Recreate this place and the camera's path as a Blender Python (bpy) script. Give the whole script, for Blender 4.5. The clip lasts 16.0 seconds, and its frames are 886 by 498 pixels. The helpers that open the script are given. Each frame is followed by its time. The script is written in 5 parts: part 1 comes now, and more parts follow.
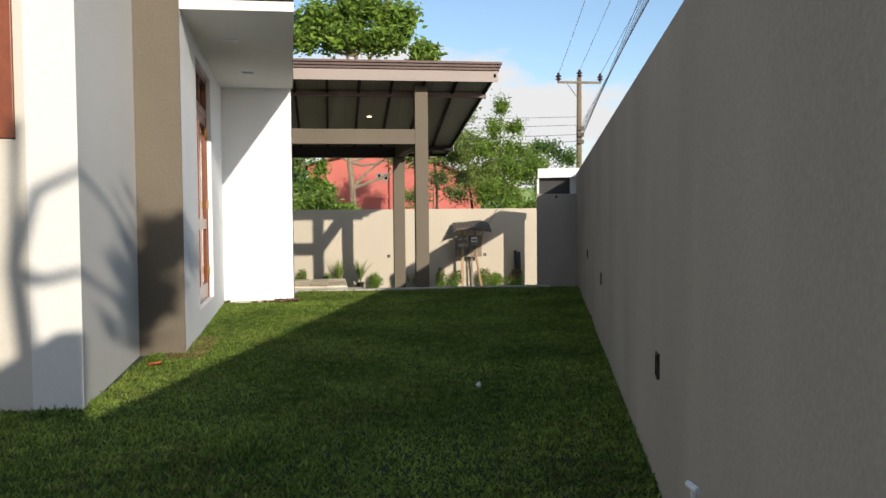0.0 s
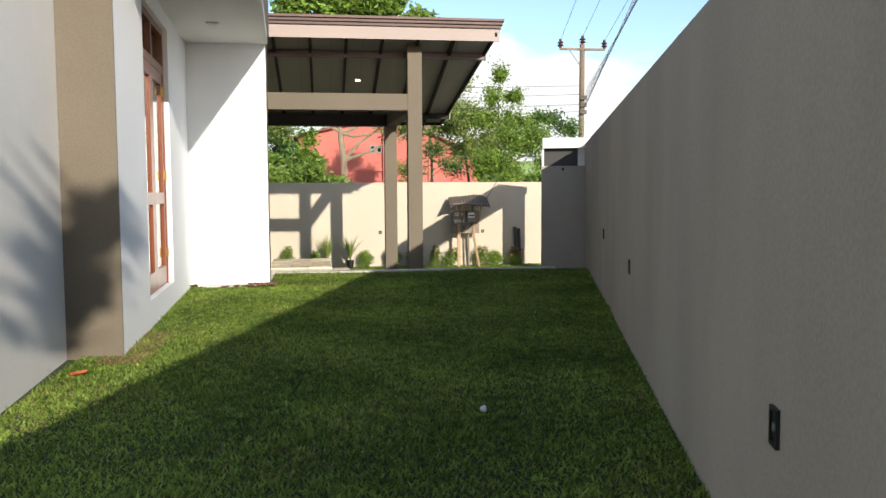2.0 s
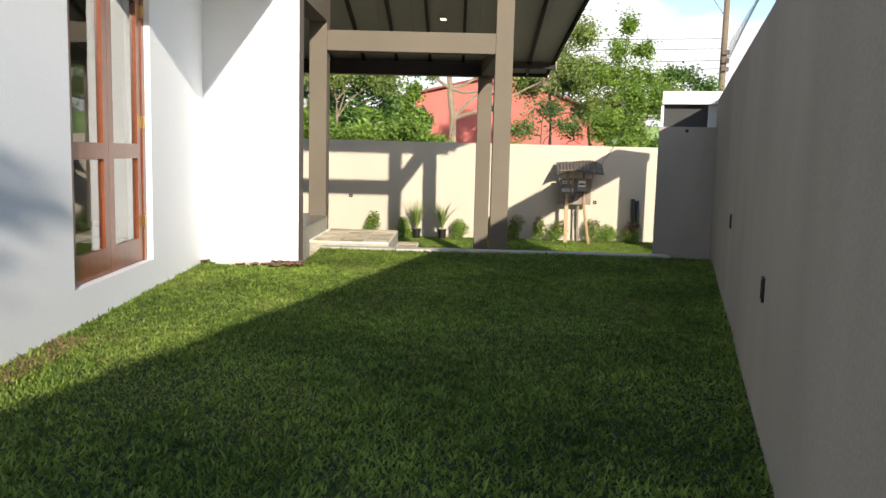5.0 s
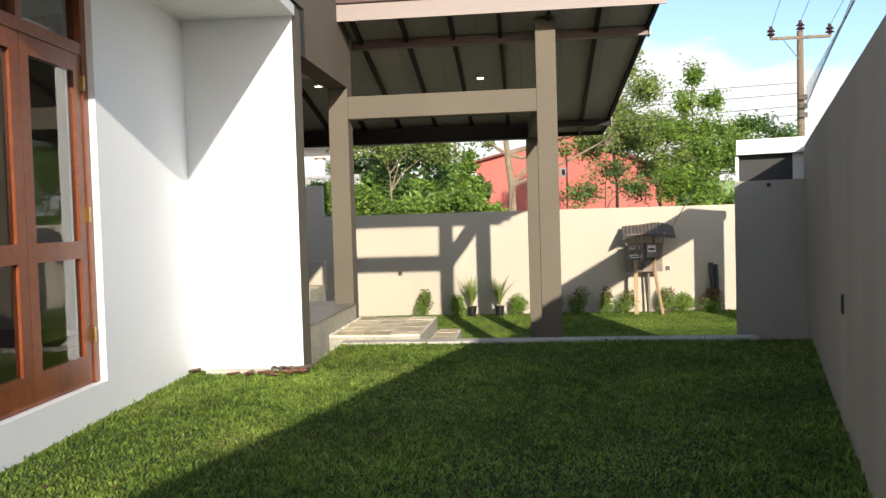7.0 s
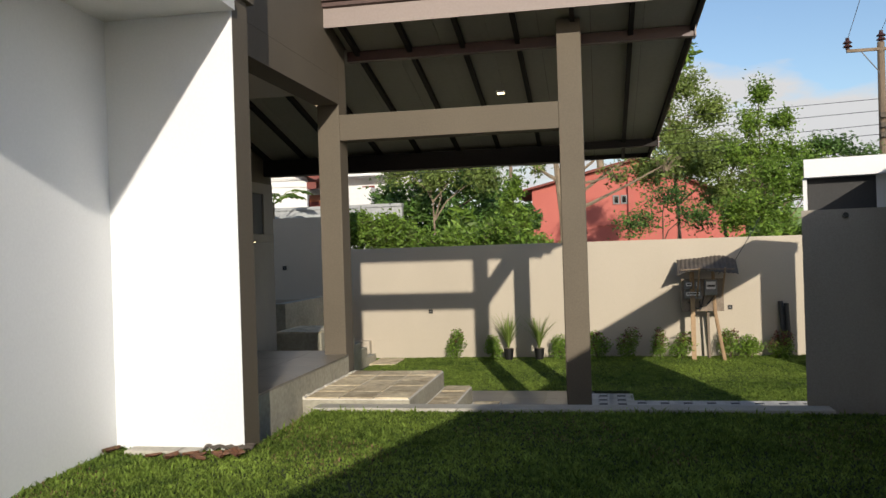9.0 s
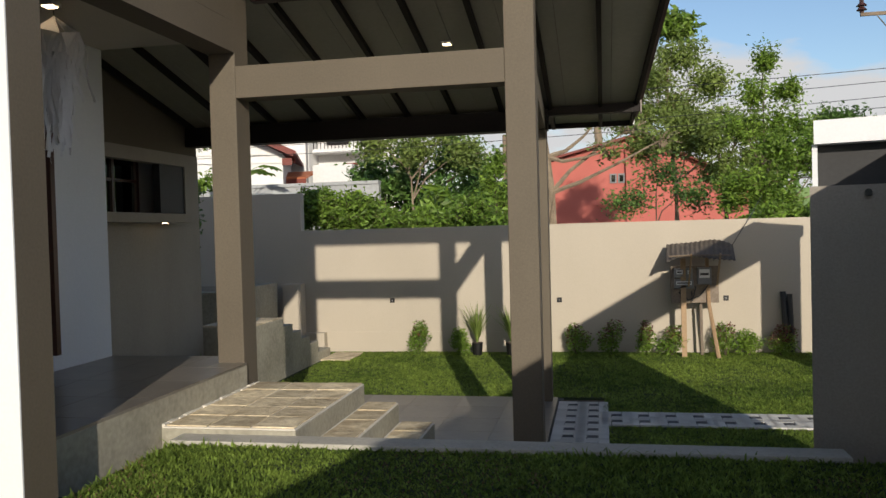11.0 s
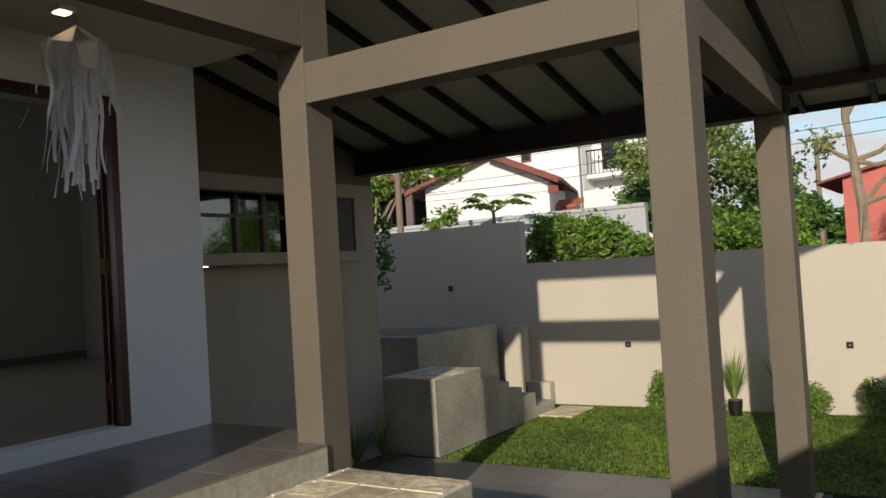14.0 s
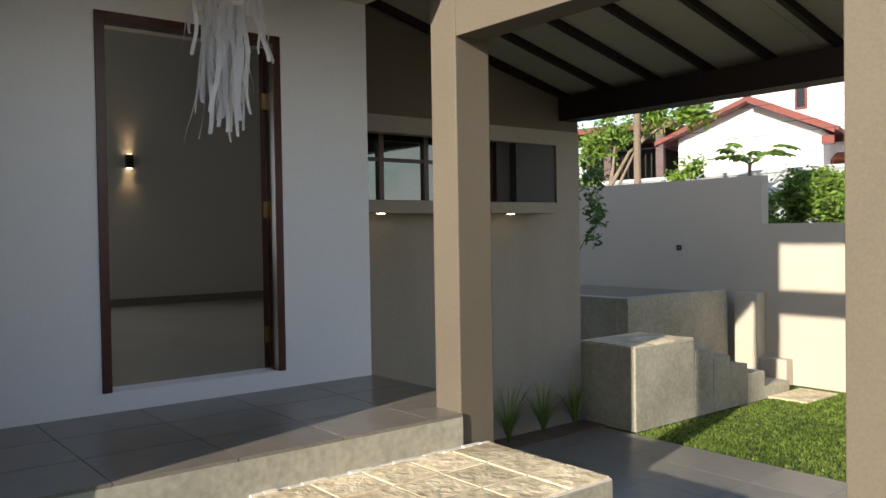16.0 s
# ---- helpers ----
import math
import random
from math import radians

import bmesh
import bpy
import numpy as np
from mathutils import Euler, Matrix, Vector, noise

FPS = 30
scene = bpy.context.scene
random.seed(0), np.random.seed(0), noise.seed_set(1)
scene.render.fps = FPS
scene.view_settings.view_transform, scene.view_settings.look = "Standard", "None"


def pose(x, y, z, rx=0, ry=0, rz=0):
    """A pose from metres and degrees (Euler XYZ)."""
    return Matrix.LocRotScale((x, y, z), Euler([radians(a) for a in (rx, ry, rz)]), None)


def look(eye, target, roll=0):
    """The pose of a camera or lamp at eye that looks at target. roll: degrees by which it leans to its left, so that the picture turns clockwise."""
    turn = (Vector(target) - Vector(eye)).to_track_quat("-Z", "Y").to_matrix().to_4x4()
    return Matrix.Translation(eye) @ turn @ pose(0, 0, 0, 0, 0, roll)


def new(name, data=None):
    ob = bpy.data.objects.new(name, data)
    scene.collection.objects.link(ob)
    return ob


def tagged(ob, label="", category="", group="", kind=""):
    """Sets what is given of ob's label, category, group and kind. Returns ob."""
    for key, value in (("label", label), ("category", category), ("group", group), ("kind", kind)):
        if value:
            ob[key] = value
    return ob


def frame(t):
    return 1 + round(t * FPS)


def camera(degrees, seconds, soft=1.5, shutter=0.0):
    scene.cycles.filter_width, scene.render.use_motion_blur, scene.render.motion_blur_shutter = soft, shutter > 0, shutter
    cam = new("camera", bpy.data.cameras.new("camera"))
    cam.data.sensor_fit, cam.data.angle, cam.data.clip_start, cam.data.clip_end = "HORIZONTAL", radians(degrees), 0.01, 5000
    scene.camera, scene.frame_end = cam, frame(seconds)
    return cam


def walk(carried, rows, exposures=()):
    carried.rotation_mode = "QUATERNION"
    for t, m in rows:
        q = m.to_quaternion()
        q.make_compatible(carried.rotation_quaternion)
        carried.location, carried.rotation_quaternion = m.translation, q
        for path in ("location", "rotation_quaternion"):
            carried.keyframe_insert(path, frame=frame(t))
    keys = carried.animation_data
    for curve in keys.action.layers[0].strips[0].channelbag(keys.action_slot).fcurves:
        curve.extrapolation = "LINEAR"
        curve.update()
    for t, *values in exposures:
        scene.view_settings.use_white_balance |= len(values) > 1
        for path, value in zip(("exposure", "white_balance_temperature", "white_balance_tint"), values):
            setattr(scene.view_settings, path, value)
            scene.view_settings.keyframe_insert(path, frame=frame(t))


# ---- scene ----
cam = camera(57.1, 16.0)
PATH = [
    (0, (0.541, -12.371, 1.256), (0.817, -10.392, 1.176), -0.5),
    (0.5, (0.619, -12.033, 1.244), (0.836, -10.054, 1.051), -1.2),
    (1, (0.602, -11.702, 1.264), (0.957, -9.738, 1.142), -0.6),
    (1.5, (0.633, -11.405, 1.241), (0.957, -9.441, 1.047), -1.3),
    (2, (0.732, -11.01, 1.258), (1.019, -9.036, 1.114), -0.3),
    (2.5, (0.816, -10.606, 1.257), (1.097, -8.635, 1.068), -1.5),
    (3, (0.915, -10.233, 1.261), (1.317, -8.283, 1.07), -1.9),
    (3.5, (1.109, -9.819, 1.223), (1.38, -7.847, 1.027), -2.3),
    (4, (1.327, -9.428, 1.23), (1.511, -7.455, 0.958), -2.6),
    (4.2, (1.408, -9.246, 1.229), (1.547, -7.265, 0.991), -1.2),
    (6.3, (1.925, -7.79, 1.304), (1.743, -5.812, 1.067), -0.7),
    (6.5, (1.953, -7.623, 1.31), (1.794, -5.643, 1.071), -2.1),
    (7, (2.051, -7.112, 1.319), (1.839, -5.125, 1.248), -1.7),
    (7.5, (2.181, -6.75, 1.337), (1.969, -4.764, 1.229), -0.3),
    (8, (2.277, -6.318, 1.374), (2.163, -4.322, 1.329), -1.1),
    (8.5, (2.392, -5.871, 1.352), (2.163, -3.886, 1.417), -3.0),
    (9, (2.537, -5.477, 1.403), (2.164, -3.512, 1.405), -1.8),
    (9.5, (2.589, -5.043, 1.365), (2.334, -3.059, 1.343), -1.2),
    (10, (2.735, -4.555, 1.394), (2.49, -2.571, 1.331), -2.2),
    (10.2, (2.777, -4.371, 1.431), (2.453, -2.398, 1.404), -1.5),
    (12.3, (3.199, -2.39, 1.381), (2.772, -0.438, 1.285), -1.1),
    (12.5, (3.228, -2.185, 1.368), (2.775, -0.238, 1.294), -0.6),
    (13, (3.312, -1.806, 1.401), (2.757, 0.115, 1.365), -3.6),
    (13.5, (3.479, -1.417, 1.408), (2.526, 0.339, 1.506), -1.2),
    (14, (3.582, -1.136, 1.408), (2.497, 0.543, 1.466), -3.5),
    (14.5, (3.625, -0.836, 1.428), (2.353, 0.707, 1.475), -2.6),
    (15, (3.714, -0.606, 1.407), (2.275, 0.782, 1.461), -2.0),
    (15.5, (3.734, -0.352, 1.428), (2.161, 0.883, 1.449), -1.2),
    (16, (3.7, -0.156, 1.42), (2.137, 1.092, 1.379), -0.9),
]
walk(cam, [(t, look(eye, target, roll)) for t, eye, target, roll in PATH],
     exposures=((0, 0.05), (1, 0.1), (1.5, 0.2), (2, 0.48), (2.5, 0.6), (3.5, 0.7), (4.2, 0.6), (6.5, 0.62), (7, 0.5), (7.5, 0.22), (8, -0.02), (8.5, 0.0), (9, -0.2), (9.5, -0.35), (10.2, -0.35), (12.5, -0.1), (13.0, -0.2), (13.5, -0.4), (14, -0.2), (14.5, 0.0), (15, 0.15), (15.5, 0.4), (16, 0.75)))

# ---- light ----
SUN_TO = Vector((-2.1, 7.47, -2.43)).normalized()
world = bpy.data.worlds.new("sky")
scene.world = world
world.use_nodes = True
wn, wl = world.node_tree.nodes, world.node_tree.links
wn.clear()
sky = wn.new("ShaderNodeTexSky")
sky.sky_type, sky.sun_disc = "NISHITA", False
sky.sun_elevation, sky.sun_rotation = radians(17), radians(164.3)
sky.air_density, sky.dust_density, sky.ozone_density = 1.0, 0.8, 2.0
wco = wn.new("ShaderNodeTexCoord")
wmap = wn.new("ShaderNodeMapping")
wmap.inputs["Scale"].default_value = (1.0, 1.0, 2.6)
wmap.inputs["Location"].default_value = (0.35, 0.1, 0.25)
cloud = wn.new("ShaderNodeTexNoise")
cloud.inputs["Scale"].default_value, cloud.inputs["Detail"].default_value, cloud.inputs["Roughness"].default_value = 3.2, 8, 0.52
cramp = wn.new("ShaderNodeValToRGB")
cramp.color_ramp.elements[0].position, cramp.color_ramp.elements[1].position = 0.51, 0.59
cmix = wn.new("ShaderNodeMixRGB")
cmix.inputs[2].default_value = (9.0, 9.0, 9.1, 1)
wbg = wn.new("ShaderNodeBackground")
wbg.inputs["Strength"].default_value = 0.09
wout = wn.new("ShaderNodeOutputWorld")
wl.new(wco.outputs["Generated"], wmap.inputs["Vector"])
wl.new(wmap.outputs[0], cloud.inputs["Vector"])
wsep = wn.new("ShaderNodeSeparateXYZ")
wlow = wn.new("ShaderNodeMath")
wlow.operation = "MULTIPLY_ADD"
wlow.inputs[1].default_value, wlow.inputs[2].default_value = -0.34, 0.12
wsum = wn.new("ShaderNodeMath")
wl.new(wco.outputs["Generated"], wsep.inputs[0])
wl.new(wsep.outputs["Z"], wlow.inputs[0])
wl.new(cloud.outputs[0], wsum.inputs[0])
wl.new(wlow.outputs[0], wsum.inputs[1])
wl.new(wsum.outputs[0], cramp.inputs[0])
wtint = wn.new("ShaderNodeMixRGB")
wtint.blend_type = "MULTIPLY"
wtint.inputs[0].default_value = 1.0
wtint.inputs[2].default_value = (1.85, 1.85, 1.92, 1)
wl.new(cramp.outputs[0], cmix.inputs[0])
wl.new(sky.outputs[0], wtint.inputs[1])
wl.new(wtint.outputs[0], cmix.inputs[1])
wl.new(cmix.outputs[0], wbg.inputs["Color"])
wl.new(wbg.outputs[0], wout.inputs["Surface"])
sun = new("sun", bpy.data.lights.new("sun", "SUN"))
sun.data.energy, sun.data.angle, sun.data.color = 5.0, radians(0.6), (1.0, 0.91, 0.78)
sun.matrix_world = look((6, -20, 12), Vector((6, -20, 12)) + SUN_TO)

# ---- materials ----
MATS = {}


def mat(name, a, b=None, rough=0.7, metal=0.0, big=0.6, fine=40.0, bump=0.15, dist=0.004, per_piece=0.0, island=0.0, streak=0.0, trans=0.0, spec=0.5):
    """A surface whose colour drifts between a and b at two scales, with fine relief."""
    m = bpy.data.materials.new(name)
    m.use_nodes = True
    n, l = m.node_tree.nodes, m.node_tree.links
    p = n["Principled BSDF"]
    b = b or tuple(c * 0.82 for c in a)
    co = n.new("ShaderNodeTexCoord")
    n1, n2 = n.new("ShaderNodeTexNoise"), n.new("ShaderNodeTexNoise")
    n1.inputs["Scale"].default_value, n1.inputs["Detail"].default_value = big, 6
    n2.inputs["Scale"].default_value, n2.inputs["Detail"].default_value = fine, 5
    l.new(co.outputs["Object"], n2.inputs["Vector"])
    if streak:
        mp = n.new("ShaderNodeMapping")
        mp.inputs["Scale"].default_value = (1, 1, streak)
        l.new(co.outputs["Object"], mp.inputs["Vector"])
        l.new(mp.outputs[0], n1.inputs["Vector"])
    else:
        l.new(co.outputs["Object"], n1.inputs["Vector"])
    avg = n.new("ShaderNodeMath")
    avg.operation = "MULTIPLY_ADD"
    avg.inputs[1].default_value = 0.45
    half = n.new("ShaderNodeMath")
    half.operation = "MULTIPLY"
    half.inputs[1].default_value = 0.55
    l.new(n1.outputs[0], half.inputs[0])
    l.new(n2.outputs[0], avg.inputs[0])
    l.new(half.outputs[0], avg.inputs[2])
    ramp = n.new("ShaderNodeValToRGB")
    ramp.color_ramp.elements[0].position, ramp.color_ramp.elements[1].position = 0.34, 0.66
    ramp.color_ramp.elements[0].color, ramp.color_ramp.elements[1].color = (*b, 1), (*a, 1)
    l.new(avg.outputs[0], ramp.inputs[0])
    out = ramp.outputs[0]
    if per_piece or island:
        hsv = n.new("ShaderNodeHueSaturation")
        mr = n.new("ShaderNodeMapRange")
        amount = per_piece or island
        mr.inputs[3].default_value, mr.inputs[4].default_value = 1 - amount, 1 + amount
        if per_piece:
            l.new(n.new("ShaderNodeObjectInfo").outputs["Random"], mr.inputs[0])
        else:
            l.new(n.new("ShaderNodeNewGeometry").outputs["Random Per Island"], mr.inputs[0])
        l.new(mr.outputs[0], hsv.inputs["Value"])
        l.new(out, hsv.inputs["Color"])
        out = hsv.outputs[0]
    l.new(out, p.inputs["Base Color"])
    p.inputs["Roughness"].default_value, p.inputs["Metallic"].default_value = rough, metal
    p.inputs["Specular IOR Level"].default_value = spec
    if bump:
        bp = n.new("ShaderNodeBump")
        bp.inputs["Strength"].default_value, bp.inputs["Distance"].default_value = bump, dist
        l.new(n2.outputs[0], bp.inputs["Height"])
        l.new(bp.outputs[0], p.inputs["Normal"])
    if trans:
        tr = n.new("ShaderNodeBsdfTranslucent")
        mx = n.new("ShaderNodeMixShader")
        mx.inputs[0].default_value = trans
        l.new(out, tr.inputs["Color"])
        l.new(p.outputs[0], mx.inputs[1])
        l.new(tr.outputs[0], mx.inputs[2])
        l.new(mx.outputs[0], n["Material Output"].inputs["Surface"])
    MATS[name] = m
    return m


def glow(name, colour, strength):
    m = bpy.data.materials.new(name)
    m.use_nodes = True
    p = m.node_tree.nodes["Principled BSDF"]
    p.inputs["Base Color"].default_value = (*colour, 1)
    p.inputs["Emission Color"].default_value = (*colour, 1)
    p.inputs["Emission Strength"].default_value = strength
    return m


def glassy(name, tint, rough=0.02, clear=0.0):
    m = bpy.data.materials.new(name)
    m.use_nodes = True
    p = m.node_tree.nodes["Principled BSDF"]
    p.inputs["Base Color"].default_value = (*tint, 1)
    p.inputs["Roughness"].default_value = rough
    p.inputs["IOR"].default_value = 1.5
    p.inputs["Transmission Weight"].default_value = clear
    return m


M_BOUND = mat("warm_grey_render", (0.375, 0.34, 0.288), (0.28, 0.252, 0.213), 0.85, big=1.3, fine=70, bump=0.35, streak=0.35)
M_FAR = mat("beige_render", (0.50, 0.44, 0.35), (0.44, 0.385, 0.305), 0.85, big=0.8, fine=60, bump=0.25, streak=0.4)
M_WHITE = mat("white_wall_paint", (0.79, 0.80, 0.81), (0.73, 0.74, 0.75), 0.75, big=0.7, fine=50, bump=0.2)
M_CREAM = mat("cream_wall_paint", (0.56, 0.515, 0.44), (0.50, 0.46, 0.395), 0.8, big=0.7, fine=50, bump=0.25)
M_PALE = mat("pale_grey_wall_paint", (0.66, 0.645, 0.61), (0.59, 0.575, 0.54), 0.8, big=0.7, fine=50, bump=0.25)
M_TAUPE = mat("taupe_wall_paint", (0.138, 0.113, 0.08), (0.104, 0.085, 0.06), 0.75, big=0.9, fine=60, bump=0.2)
M_SOFFIT = mat("soffit_white", (0.72, 0.71, 0.68), (0.66, 0.65, 0.62), 0.8)
M_DARKWOOD = mat("dark_brown_steel", (0.020, 0.015, 0.013), (0.012, 0.009, 0.008), 0.6, fine=30, bump=0.1, spec=0.2)
M_PURLIN = mat("maroon_steel", (0.075, 0.03, 0.027), (0.045, 0.02, 0.018), 0.45, fine=30, bump=0.1)
M_SHEET = mat("grey_ceiling_sheet", (0.42, 0.41, 0.34), (0.36, 0.35, 0.285), 0.65, big=1.2, fine=20, bump=0.1)
M_TILE = mat("brown_roof_tile", (0.13, 0.075, 0.065), (0.08, 0.045, 0.04), 0.6, big=2, fine=30, per_piece=0.2)
M_FASCIA = mat("pale_fascia_board", (0.33, 0.27, 0.245), (0.27, 0.22, 0.20), 0.6)
M_CEMENT = mat("raw_cement", (0.43, 0.40, 0.315), (0.25, 0.235, 0.18), 0.8, big=1.6, fine=25, bump=0.4)
M_KERB = mat("pale_concrete", (0.54, 0.51, 0.44), (0.40, 0.375, 0.315), 0.8, big=2.5, fine=40, bump=0.4)
M_STONE = mat("sandy_slate", (0.82, 0.70, 0.48), (0.40, 0.31, 0.19), 0.8, big=4.5, fine=17, bump=1.0, dist=0.02, per_piece=0.22)
M_GROUT = mat("pale_grout", (0.72, 0.67, 0.58), (0.60, 0.56, 0.48), 0.85, big=3, fine=40, bump=0.4)
M_PORCH = mat("polished_grey_tile", (0.20, 0.178, 0.148), (0.14, 0.125, 0.105), 0.28, big=1.5, fine=8, bump=0.03, per_piece=0.06)
M_DRIVE = mat("grey_brown_tile", (0.22, 0.20, 0.17), (0.17, 0.155, 0.13), 0.35, big=1.5, fine=10, bump=0.05, per_piece=0.06)
M_JOINT = mat("dark_joint", (0.10, 0.095, 0.085), None, 0.9)
M_PAVEW = mat("white_paver", (0.60, 0.585, 0.55), (0.48, 0.465, 0.43), 0.8, big=5, fine=50, bump=0.4, per_piece=0.12)
M_PAVED = mat("dark_paver", (0.07, 0.07, 0.075), (0.045, 0.045, 0.05), 0.8, big=5, fine=50, bump=0.4, per_piece=0.2)
M_SOIL = mat("lawn_soil", (0.045, 0.062, 0.02), (0.028, 0.038, 0.014), 0.95, big=1.5, fine=60, bump=0.8, dist=0.02)
M_EARTH = mat("bare_earth", (0.16, 0.11, 0.075), (0.09, 0.065, 0.045), 0.95, big=4, fine=50, bump=0.8)
M_GRASS = mat("grass_blade", (0.33, 0.44, 0.085), (0.08, 0.14, 0.028), 0.7, big=0.9, fine=9, bump=0, island=0.5, trans=0.5, spec=0.15)
M_STRAW = mat("dry_grass", (0.34, 0.24, 0.13), (0.15, 0.09, 0.05), 0.8, big=0.9, fine=9, bump=0, island=0.5, trans=0.3, spec=0.15)
M_LEAF = mat("leaf_mid_green", (0.24, 0.36, 0.05), (0.10, 0.19, 0.028), 0.55, big=0.8, fine=5, bump=0, island=0.5, trans=0.4)
M_LEAF2 = mat("leaf_yellow_green", (0.24, 0.31, 0.07), (0.13, 0.19, 0.045), 0.55, big=0.8, fine=5, bump=0, island=0.4, trans=0.3)
M_LEAFD = mat("leaf_dark_green", (0.13, 0.24, 0.045), (0.05, 0.11, 0.024), 0.5, big=0.8, fine=5, bump=0, island=0.4, trans=0.2)
M_LEAFR = mat("leaf_red_tip", (0.16, 0.045, 0.03), (0.09, 0.03, 0.02), 0.55, bump=0, island=0.4, trans=0.2)
M_BARK = mat("pale_bark", (0.32, 0.25, 0.17), (0.17, 0.13, 0.09), 0.9, big=4, fine=30, bump=0.8, dist=0.02)
M_BARKD = mat("dark_bark", (0.12, 0.085, 0.06), (0.06, 0.045, 0.03), 0.9, big=4, fine=30, bump=0.8, dist=0.02)
M_TEAK = mat("varnished_teak", (0.23, 0.062, 0.022), (0.125, 0.03, 0.012), 0.28, big=3, fine=16, bump=0.08, streak=0.12)
M_DOORW = mat("dark_mahogany", (0.075, 0.024, 0.015), (0.04, 0.014, 0.009), 0.3, big=3, fine=16, bump=0.08, streak=0.12)
M_BRASS = mat("brass", (0.55, 0.38, 0.14), None, 0.3, metal=1.0, bump=0.02)
M_GLASS = glassy("window_glass", (0.92, 0.95, 0.94), 0.01, 1.0)
M_DARKGLASS = glassy("dark_window_glass", (0.012, 0.014, 0.014), 0.03)
M_MIRROR = mat("reflective_glass", (0.16, 0.18, 0.17), (0.14, 0.16, 0.15), 0.03, metal=1.0, bump=0)
M_BLACK = mat("black_plastic", (0.012, 0.012, 0.012), None, 0.4, bump=0.05)
M_CHARCOAL = mat("charcoal_panel", (0.035, 0.034, 0.034), (0.025, 0.025, 0.025), 0.6)
M_RED = mat("red_house_paint", (0.50, 0.14, 0.11), (0.42, 0.11, 0.085), 0.8, big=0.8, fine=20, bump=0.2)
M_WHITEH = mat("white_house_paint", (0.78, 0.77, 0.75), (0.68, 0.67, 0.65), 0.8, big=0.4, fine=10)
M_GREYH = mat("grey_yard_wall", (0.42, 0.43, 0.43), (0.33, 0.34, 0.34), 0.85, big=0.5, fine=10)
M_REDROOF = mat("red_roof_tile", (0.22, 0.05, 0.035), (0.13, 0.032, 0.024), 0.7, big=1, fine=10)
M_ORANGE = mat("orange_awning", (0.42, 0.13, 0.055), (0.32, 0.10, 0.04), 0.7)
M_POLE = mat("weathered_pole_wood", (0.25, 0.19, 0.13), (0.14, 0.105, 0.075), 0.9, big=3, fine=30, bump=0.5, streak=0.1)
M_WIRE = mat("cable_black", (0.03, 0.03, 0.032), None, 0.5, bump=0)
M_PALEWIRE = mat("cable_grey", (0.25, 0.27, 0.30), None, 0.4, bump=0)
M_PAPER = mat("white_tissue_paper", (0.80, 0.80, 0.82), (0.70, 0.70, 0.73), 0.9, bump=0.1, trans=0.3)
M_RUST = mat("rusty_grey_sheet", (0.13, 0.105, 0.08), (0.06, 0.048, 0.036), 0.8, big=4, fine=25, bump=0.4)
M_BOARD = mat("meter_board_wood", (0.27, 0.22, 0.17), (0.15, 0.115, 0.085), 0.85, big=5, fine=30, bump=0.3)
M_METER = mat("grey_meter_case", (0.22, 0.22, 0.22), (0.14, 0.14, 0.14), 0.5)
M_PLASTW = mat("white_plastic", (0.75, 0.75, 0.74), None, 0.35, bump=0.02)
M_PLANK = mat("raw_timber", (0.42, 0.29, 0.17), (0.28, 0.18, 0.10), 0.85, big=4, fine=30, bump=0.3, streak=0.1)
M_INT = mat("interior_wall_paint", (0.52, 0.50, 0.46), (0.47, 0.455, 0.42), 0.8)
M_INTFLOOR = mat("interior_floor_tile", (0.40, 0.37, 0.32), (0.35, 0.325, 0.28), 0.22, big=1, fine=6, bump=0.02)
M_WATER = mat("pond_water", (0.035, 0.055, 0.05), (0.025, 0.04, 0.036), 0.04, big=2, fine=7, bump=0.15)
M_LAMP = glow("warm_led", (1.0, 0.72, 0.42), 9.0)


# ---- mesh helpers ----
def mesh_ob(name, bm, material, parent=None, label=""):
    me = bpy.data.meshes.new(name)
    bmesh.ops.recalc_face_normals(bm, faces=bm.faces)
    bm.to_mesh(me)
    bm.free()
    me.materials.append(material)
    ob = new(name, me)
    if parent:
        ob.parent = parent
    if label:
        ob["label"] = label
    return ob


def part(name, bm, material, parent, label=""):
    return mesh_ob(name, bm, material, parent, label)


def setting(name, bm, material, label, category):
    return tagged(mesh_ob(name, bm, material), label, category, kind="structure")


def empty(name, label, category, group="", at=(0, 0, 0), kind=""):
    e = new(name)
    e.location = at
    return tagged(e, label, category, group, kind)


def add_box(bm, x0, x1, y0, y1, z0, z1, bevel=0.0):
    vs = [bm.verts.new((x, y, z)) for x in (x0, x1) for y in (y0, y1) for z in (z0, z1)]
    fs = [bm.faces.new([vs[i] for i in f]) for f in ((0, 1, 3, 2), (4, 6, 7, 5), (0, 4, 5, 1), (2, 3, 7, 6), (0, 2, 6, 4), (1, 5, 7, 3))]
    if bevel:
        es = {e for f in fs for e in f.edges}
        bmesh.ops.bevel(bm, geom=list(es), offset=bevel, segments=2, affect="EDGES", profile=0.5)
    return bm


def box(x0, x1, y0, y1, z0, z1, bevel=0.0):
    return add_box(bmesh.new(), x0, x1, y0, y1, z0, z1, bevel)


def prism(poly, z0, z1, bm=None):
    bm = bm or bmesh.new()
    lo, hi = [bm.verts.new((x, y, z0)) for x, y in poly], [bm.verts.new((x, y, z1)) for x, y in poly]
    bm.faces.new(lo[::-1])
    bm.faces.new(hi)
    k = len(poly)
    for i in range(k):
        bm.faces.new((lo[i], lo[(i + 1) % k], hi[(i + 1) % k], hi[i]))
    return bm


